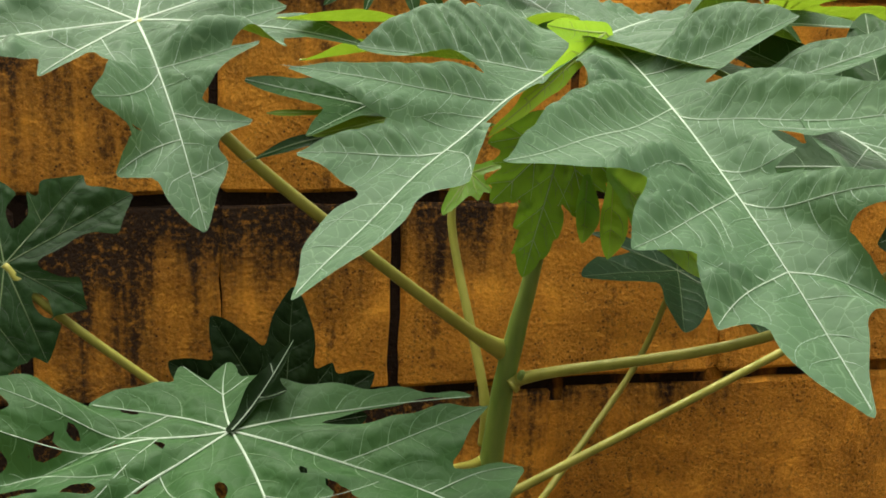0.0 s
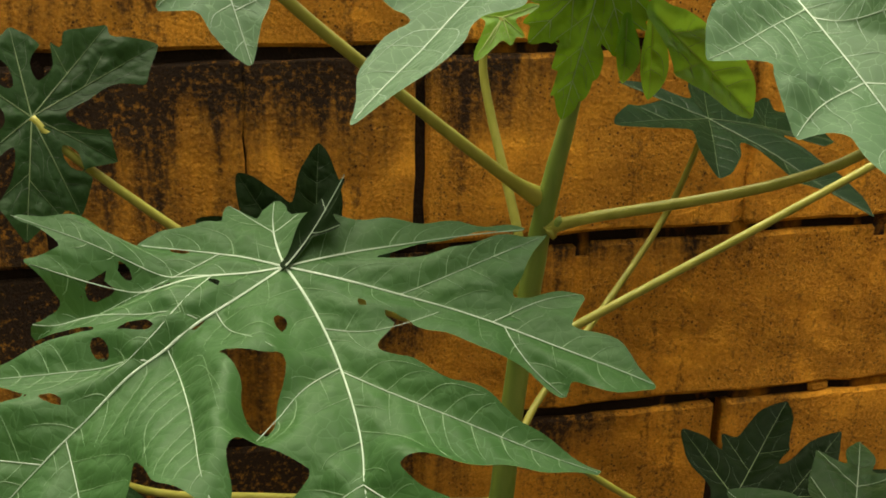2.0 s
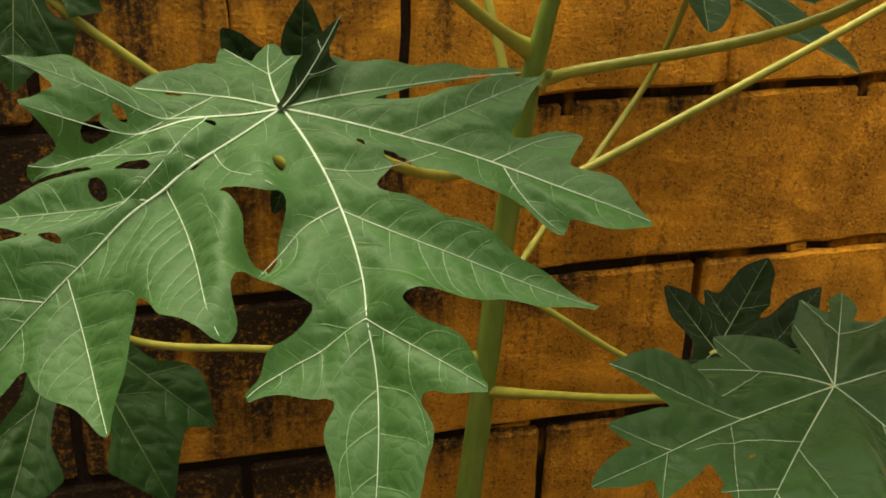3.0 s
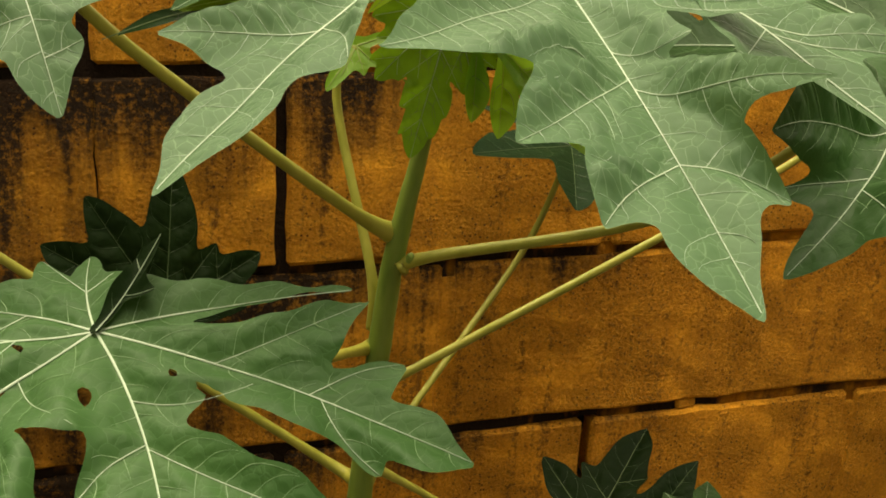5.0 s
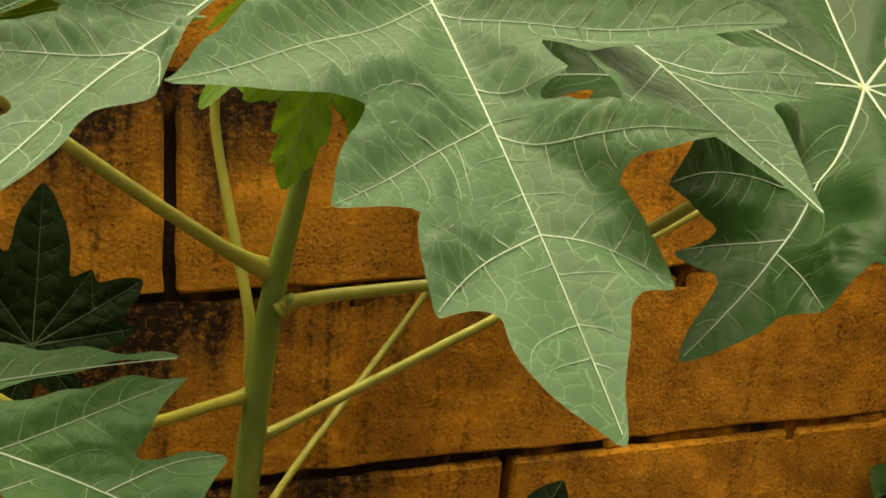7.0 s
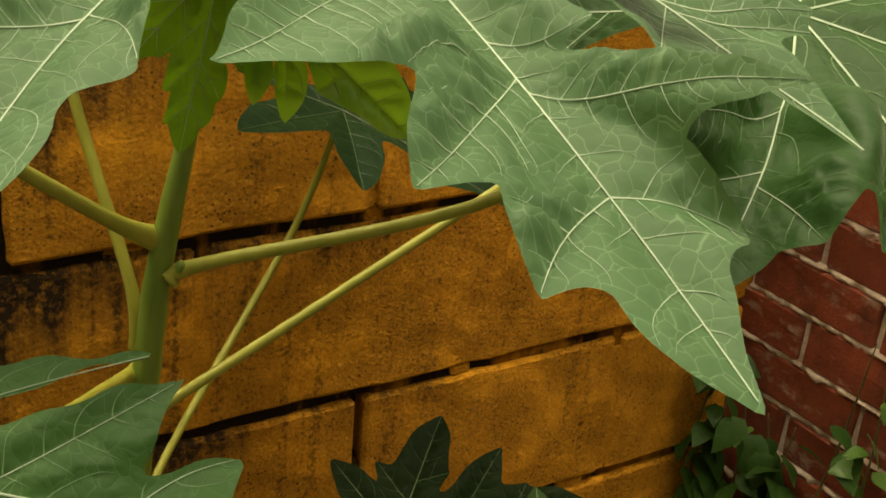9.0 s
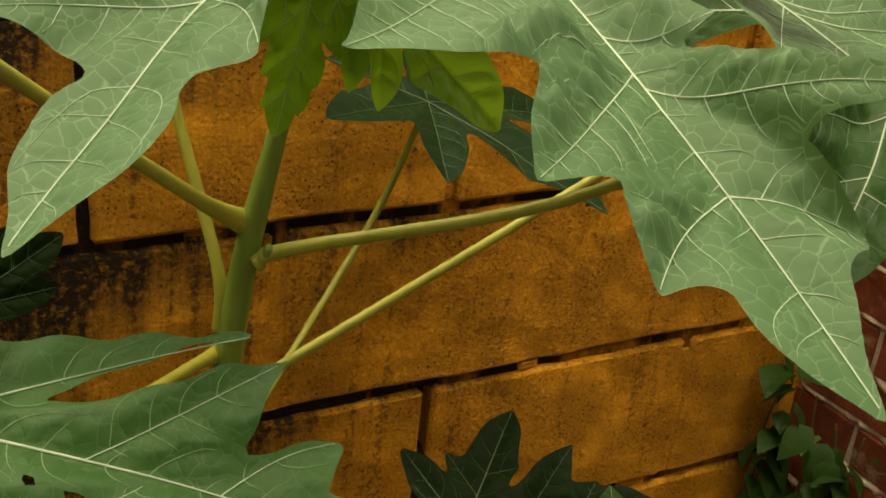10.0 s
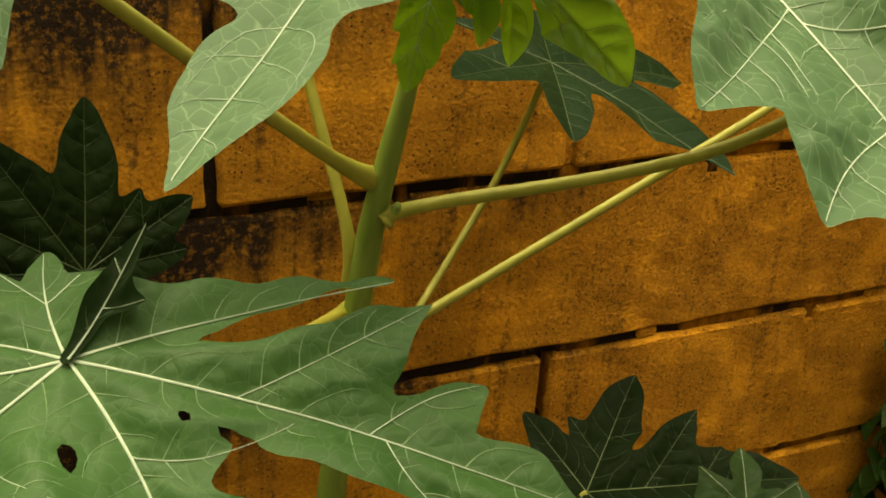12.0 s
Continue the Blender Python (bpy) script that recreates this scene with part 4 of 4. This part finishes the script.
# unseen wall behind the camera, added to block low light from the front
tagged(link_mesh("light_screen_south", [(x, y, z) for y in (-2.85, -2.7) for x, z in ((-9, GROUND), (9, GROUND), (9, 2.2), (-9, 2.2))],
                 [(0, 1, 2, 3), (7, 6, 5, 4), (3, 2, 6, 7), (0, 4, 5, 1), (1, 5, 6, 2), (0, 3, 7, 4)], SCREEN_GREY, smooth=False), "unseen plain grey wall added to cut low front light", "wall", kind="structure")
# out of view: added only to take sky light from the west side
tagged(link_mesh("light_screen_west", [(x, y, z) for x in (-1.75, -1.6) for y, z in ((-2.69, GROUND), (-0.02, GROUND), (-0.02, 1.9), (-2.69, 1.9))],
                 [(3, 2, 1, 0), (4, 5, 6, 7), (7, 6, 2, 3), (0, 1, 5, 4), (1, 2, 6, 5), (4, 7, 3, 0)], SCREEN_GREY, smooth=False), "unseen plain grey wall added to shade the west side", "wall", kind="structure")
brick_wall = tagged(new("wall_east"), "red brick wall with pale smeared mortar", "wall", kind="structure")
link_mesh("mortar_bed", [(x, y, z) for x in (WALL_RIGHT + 0.006, WALL_RIGHT + 0.11) for y, z in ((-1.3, GROUND), (-0.002, GROUND), (-0.002, 0.62), (-1.3, 0.62))],
          [(3, 2, 1, 0), (4, 5, 6, 7), (7, 6, 2, 3), (0, 1, 5, 4), (1, 2, 6, 5), (4, 7, 3, 0)], MORTAR, brick_wall, "pale rough mortar", smooth=False)
brick_meshes = [box_mesh("brick", (0.10, 0.216, 0.067), 0.003, BRICK, 1, 0.003, s) for s in range(4)]
for row in range(-13, 8):
    for col in range(-1, 5):
        ob = new("brick", brick_meshes[(row * 3 + col * 5) % 4])
        ob.parent = brick_wall
        ob.location = (WALL_RIGHT + 0.05, -0.115 - col * 0.225 - (0.1125 if row % 2 else 0), row * 0.075 - 0.01)

# squeezed-out mortar along the bed joints
rng = random.Random(7)
for row in range(-10, 8):
    z0 = row * 0.075 - 0.0475
    verts, faces = [], []
    y = -0.005
    live = 0
    while y > -1.1:
        on = rng.random() > 0.3
        drop = rng.uniform(0.0005, 0.005) + (0.010 if rng.random() > 0.9 else 0)
        up = rng.uniform(0.001, 0.004)
        proud = rng.uniform(0.0005, 0.003) if on else -0.004
        k = len(verts)
        verts += [(WALL_RIGHT + 0.004, y, z0 + up + 0.004), (WALL_RIGHT - proud, y, z0 + up * 0.6), (WALL_RIGHT - proud, y, z0 - drop * 0.7), (WALL_RIGHT + 0.004, y, z0 - drop - 0.002)]
        if live:
            for c in range(3):
                faces.append((k - 4 + c, k - 3 + c, k + 1 + c, k + c))
        live = 1
        y -= rng.uniform(0.006, 0.018)
    link_mesh("mortar_ridge", verts, faces, MORTAR, brick_wall)

# ---- papaya plant ----
plant = tagged(new("papaya_plant"), "young papaya plant with large lobed leaves before the wall", "plant")
tube("stem", [(-0.05, -0.27, GROUND - 0.02), (-0.02, -0.275, -0.70), (0.008, -0.285, -0.33), (0.027, -0.292, -0.06), (0.036, -0.30, 0.06), (0.044, -0.311, 0.15), (0.062, -0.32, 0.25), (0.082, -0.33, 0.36)],
     [0.018, 0.016, 0.0135, 0.0112, 0.0104, 0.0092, 0.0066, 0.0045], STEM, plant, "ridged pale green stem", 20, 0.10)


def stalk(pts, r, label="yellow-green leaf stalk"):
    tube("leaf_stalk", pts, [r * 2.0] + [r * 1.15] + [r] * (len(pts) - 3) + [r * 0.8], STALK, plant, label)


def put_leaf(spec, blade, vein, label, **more):
    return Leaf(**spec, **more).build("leaf", plant, blade, *vein, label)


put_leaf(LEAF_R, LEAF_PALE, (VEIN_PALE, NET_PALE), "large pale green lobed leaf with white veins", seed=1, pucker=0.0042, crease=38)
put_leaf(LEAF_S, LEAF_PALE, (VEIN_PALE, NET_PALE), "drooping green lobe of the large leaf", seed=14, disc=0.02)
put_leaf(LEAF_L, LEAF_PALE, (VEIN_PALE, NET_PALE), "pale green lobed leaf with drooping lobes", seed=2, narrow=0.078, pucker=0.0024, crease=32)
put_leaf(LEAF_B, LEAF_MID, (VEIN_PALE, NET_MID), "broad green lobed leaf with insect holes", seed=3, narrow=0.07, cap=0.031, disc=0.27, wavy=0.0026, pucker=0.0022, crease=17, vein_width=0.0007, holes=((0.061, 0.013, 0.003), (-0.023, -0.116, 0.006), (-0.065, -0.074, 0.004)))
put_leaf(LEAF_X, LEAF_DARK_SHADED, (VEIN_PALE, NET_DARK), "dark curled lobe of the broad leaf", seed=25, narrow=0.15, lens=True, disc=0.02, fold=1.6, vein_width=0.0005)
put_leaf(LEAF_D, LEAF_DEEP_SHADED, (VEIN_DIM, NET_DARK), "dark green older leaf near the wall", seed=4, vein_width=0.0006, crease=12, narrow=0.12)
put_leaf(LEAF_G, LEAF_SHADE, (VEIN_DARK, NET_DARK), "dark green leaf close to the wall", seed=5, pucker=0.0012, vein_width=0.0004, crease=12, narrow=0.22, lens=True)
put_leaf(LEAF_F, LEAF_DARK_SHADED, (VEIN_DARK, NET_DARK), "dark green hanging leaf against the wall", seed=6, vein_width=0.0006, crease=12, narrow=0.21, lens=True)
put_leaf(LEAF_C, LEAF_RICH, (VEIN_PALE, NET_DARK), "dark green low leaf beside the wall", seed=7, vein_width=0.0006, crease=12, disc=0.2)
put_leaf(LEAF_H, LEAF_DARK_SHADED, (VEIN_DIM, NET_DARK), "small dark green leaf against the wall", seed=8, vein_width=0.0005, crease=8, lens=True, narrow=0.2, wide=0.36, cap=0.032)
put_leaf(LEAF_E, LEAF_RICH, (VEIN_PALE, NET_MID), "green lobed leaf with folded lobes", seed=9)
put_leaf(LEAF_J, LEAF_DEEP_SHADED, (VEIN_DIM, NET_DARK), "green leaf low on the plant", seed=10, vein_width=0.0006, crease=12, narrow=0.10)
for spec, seed in ((LEAF_N, 11), (LEAF_NA, 22), (LEAF_NB, 23)):
    put_leaf(spec, LEAF_YOUNG, (VEIN_YOUNG, VEIN_DIM), "bright yellow-green young leaf at the crown", seed=seed, disc=0.03, vein_width=0.0005, narrow=0.25, lens=True, fold=0.9, pucker=0.005)
put_leaf(LEAF_O, LEAF_SOFT, (VEIN_PALE, VEIN_DIM), "soft green young leaf hanging at the crown", seed=12, narrow=0.12, disc=0.16, pucker=0.006, vein_width=0.0006)
put_leaf(LEAF_P, LEAF_YOUNG, (VEIN_YOUNG, VEIN_YOUNG), "small bright green young leaf behind the crown", seed=13, narrow=0.2, lens=True)
put_leaf(LEAF_T, LEAF_PALE, (VEIN_PALE, NET_PALE), "pale green leaf at the top of the plant", seed=15, narrow=0.09, lens=True)
put_leaf(LEAF_U, LEAF_RICH, (VEIN_PALE, NET_DARK), "deep green leaf hanging behind the crown", seed=16, narrow=0.12, lens=True)
put_leaf(LEAF_V, LEAF_LIT_UNDER, (VEIN_YOUNG, VEIN_YOUNG), "leaf showing its bright yellow-green underside", seed=17, narrow=0.085, lens=True)
put_leaf(LEAF_W, LEAF_PALE, (VEIN_PALE, NET_PALE), "pale green leaf behind the crown", seed=18, narrow=0.13, lens=True)
put_leaf(LEAF_K, LEAF_LIT_THROUGH, (VEIN_YOUNG, VEIN_YOUNG), "curled yellow-green base of the large leaf", seed=21, narrow=0.06, lens=True, disc=0.03)
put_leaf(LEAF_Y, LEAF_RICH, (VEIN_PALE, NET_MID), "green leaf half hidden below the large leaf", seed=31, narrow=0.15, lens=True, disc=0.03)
put_leaf(LEAF_YB, LEAF_DEEP_SHADED, (VEIN_DIM, NET_DARK), "dark pointed lobe below the large leaf", seed=32, narrow=0.1, lens=True, disc=0.02)
put_leaf(LEAF_Z, LEAF_LIT_UNDER, (VEIN_YOUNG, VEIN_YOUNG), "folded lobes with yellow-green undersides", seed=33, narrow=0.1, lens=True, disc=0.02)
put_leaf(LEAF_Q, LEAF_LIT_UNDER, (VEIN_YOUNG, VEIN_YOUNG), "narrow leaf with a yellow-green underside", seed=19, narrow=0.045)

stalk([(0.046, -0.316, 0.128), (0.07, -0.33, 0.142), (0.24, -0.451, 0.218), LEAF_E["hub"]], 0.0044)
stalk([(0.034, -0.285, -0.004), (0.07, -0.287, 0.012), (0.363, -0.311, 0.171), (0.46, -0.33, 0.24)], 0.0038)
stalk([(0.02, -0.275, -0.15), (0.05, -0.25, -0.112), (0.088, -0.217, -0.077), (0.24, -0.125, 0.06), LEAF_G["hub"]], 0.0036, "thin pale leaf stalk")
stalk([(0.038, -0.308, 0.158), (0.0, -0.325, 0.185), (-0.096, -0.355, 0.265), (-0.206, -0.385, 0.363), LEAF_L["hub"]], 0.0048)
stalk([(0.032, -0.29, 0.06), (0.028, -0.285, 0.115), (0.01, -0.214, 0.253), LEAF_P["hub"]], 0.004)
stalk([(0.02, -0.285, -0.10), (-0.03, -0.26, -0.07), (-0.325, -0.253, 0.171), LEAF_D["hub"]], 0.004)
stalk([(0.03, -0.292, 0.042), (0.005, -0.315, 0.05), (-0.09, -0.43, 0.10), LEAF_B["hub"]], 0.0042)
stalk([(0.08, -0.325, 0.33), (0.09, -0.34, 0.38), LEAF_R["hub"]], 0.005)
stalk([(0.013, -0.288, -0.164), (-0.04, -0.292, -0.152), (-0.211, -0.32, -0.108), (-0.306, -0.34, -0.08), LEAF_J["hub"]], 0.0036)
stalk([(0.02, -0.288, -0.205), (0.056, -0.36, -0.169), (0.098, -0.50, -0.091), LEAF_C["hub"]], 0.0036)
stalk([(0.021, -0.288, -0.076), (0.074, -0.29, -0.112), (0.19, -0.303, -0.188), LEAF_H["hub"]], 0.0032)

# knobs in the axils
for x, y, z, lean in ((0.0525, -0.322, 0.1375, 0.25), (0.0415, -0.289, 0.006, 0.25)):
    tube("axil_bud", [(x + lean * h, y - 0.1 * h, z + h) for h in (-0.003, 0.0, 0.003, 0.005, 0.006)], [0.003, 0.0038, 0.0036, 0.0022, 0.0006], STEM, plant, "small round bud in a leaf axil", sides=10)

# ---- creeper in the corner ----
IVY = leaf_material("creeper_leaf", (0.016, 0.050, 0.008), (0.028, 0.078, 0.014), (0.08, 0.18, 0.02), rough=0.5, thin=0.2, spec=0.15)
IVY_LIGHT = leaf_material("creeper_young_leaf", (0.06, 0.14, 0.025), (0.09, 0.19, 0.04), (0.18, 0.32, 0.05), rough=0.45, thin=0.3, spec=0.4)


def ovate_mesh(name, length, wide, material):
    verts, faces, rows = [], [], 9
    for i in range(rows):
        u = i / (rows - 1)
        w = wide * math.sin(math.pi * u ** 0.75) * (1 - 0.25 * u) + 0.0004
        for v in (-1, -0.5, 0, 0.5, 1):
            verts.append((u * length, v * w, 0.15 * w * abs(v) - 0.25 * length * u * u + 0.0012 * math.sin(9 * u + 3 * v)))
    for i in range(rows - 1):
        for j in range(4):
            a = i * 5 + j
            faces.append((a, a + 1, a + 6, a + 5))
    me = bpy.data.meshes.new(name)
    me.from_pydata(verts, [], faces)
    me.polygons.foreach_set("use_smooth", [True] * len(me.polygons))
    uv = me.uv_layers.new(name="leaf")
    for lp in me.loops:
        uv.data[lp.index].uv = verts[lp.vertex_index][:2]
    me.materials.append(material)
    return me


TWIG = plain_plant("creeper_twig", (0.05, 0.06, 0.02), (0.10, 0.10, 0.03))
creeper = tagged(new("creeper"), "small-leaved green creeper climbing the brick corner", "plant")
shapes = [ovate_mesh("creeper_leaf", 0.048, 0.018, IVY), ovate_mesh("creeper_leaf", 0.060, 0.022, IVY), ovate_mesh("creeper_leaf", 0.040, 0.015, IVY_LIGHT)]
rng = random.Random(21)
for s in range(16):
    y0 = -0.012 - 0.030 * s + rng.uniform(-0.01, 0.01)
    height = 0.88 - 0.019 * s + rng.uniform(-0.07, 0.03) + (0.22 if s in (7, 8) else 0)
    pts = [(WALL_RIGHT - 0.014 + rng.uniform(-0.014, 0.002) - (0.03 if s < 3 else 0), y0 + 0.02 * math.sin(k * 1.7 + s), GROUND + height * k / 6) for k in range(7)]
    tube("creeper_stem", pts, [0.0018] * 6 + [0.0008], TWIG, creeper, sides=6)
    for k in range(22 if s < 7 else 14):
        u = rng.uniform(0.5, 1.0)
        i = min(int(u * 6), 5)
        p = Vector(pts[i]).lerp(Vector(pts[i + 1]), u * 6 - i)
        ob = new("creeper_leaf", shapes[2 if rng.random() > (0.9 if s < 7 else 0.5) else rng.randrange(2)])
        ob.parent = creeper
        ob.matrix_basis = Matrix.Translation(p + Vector((-rng.uniform(0.004, 0.03), rng.uniform(-0.03, 0.012), 0))) @ pose(0, 0, 0, rng.uniform(-40, 40), rng.uniform(-10, 60), rng.uniform(150, 300)) @ Matrix.Scale(rng.uniform(0.7, 1.15), 4)
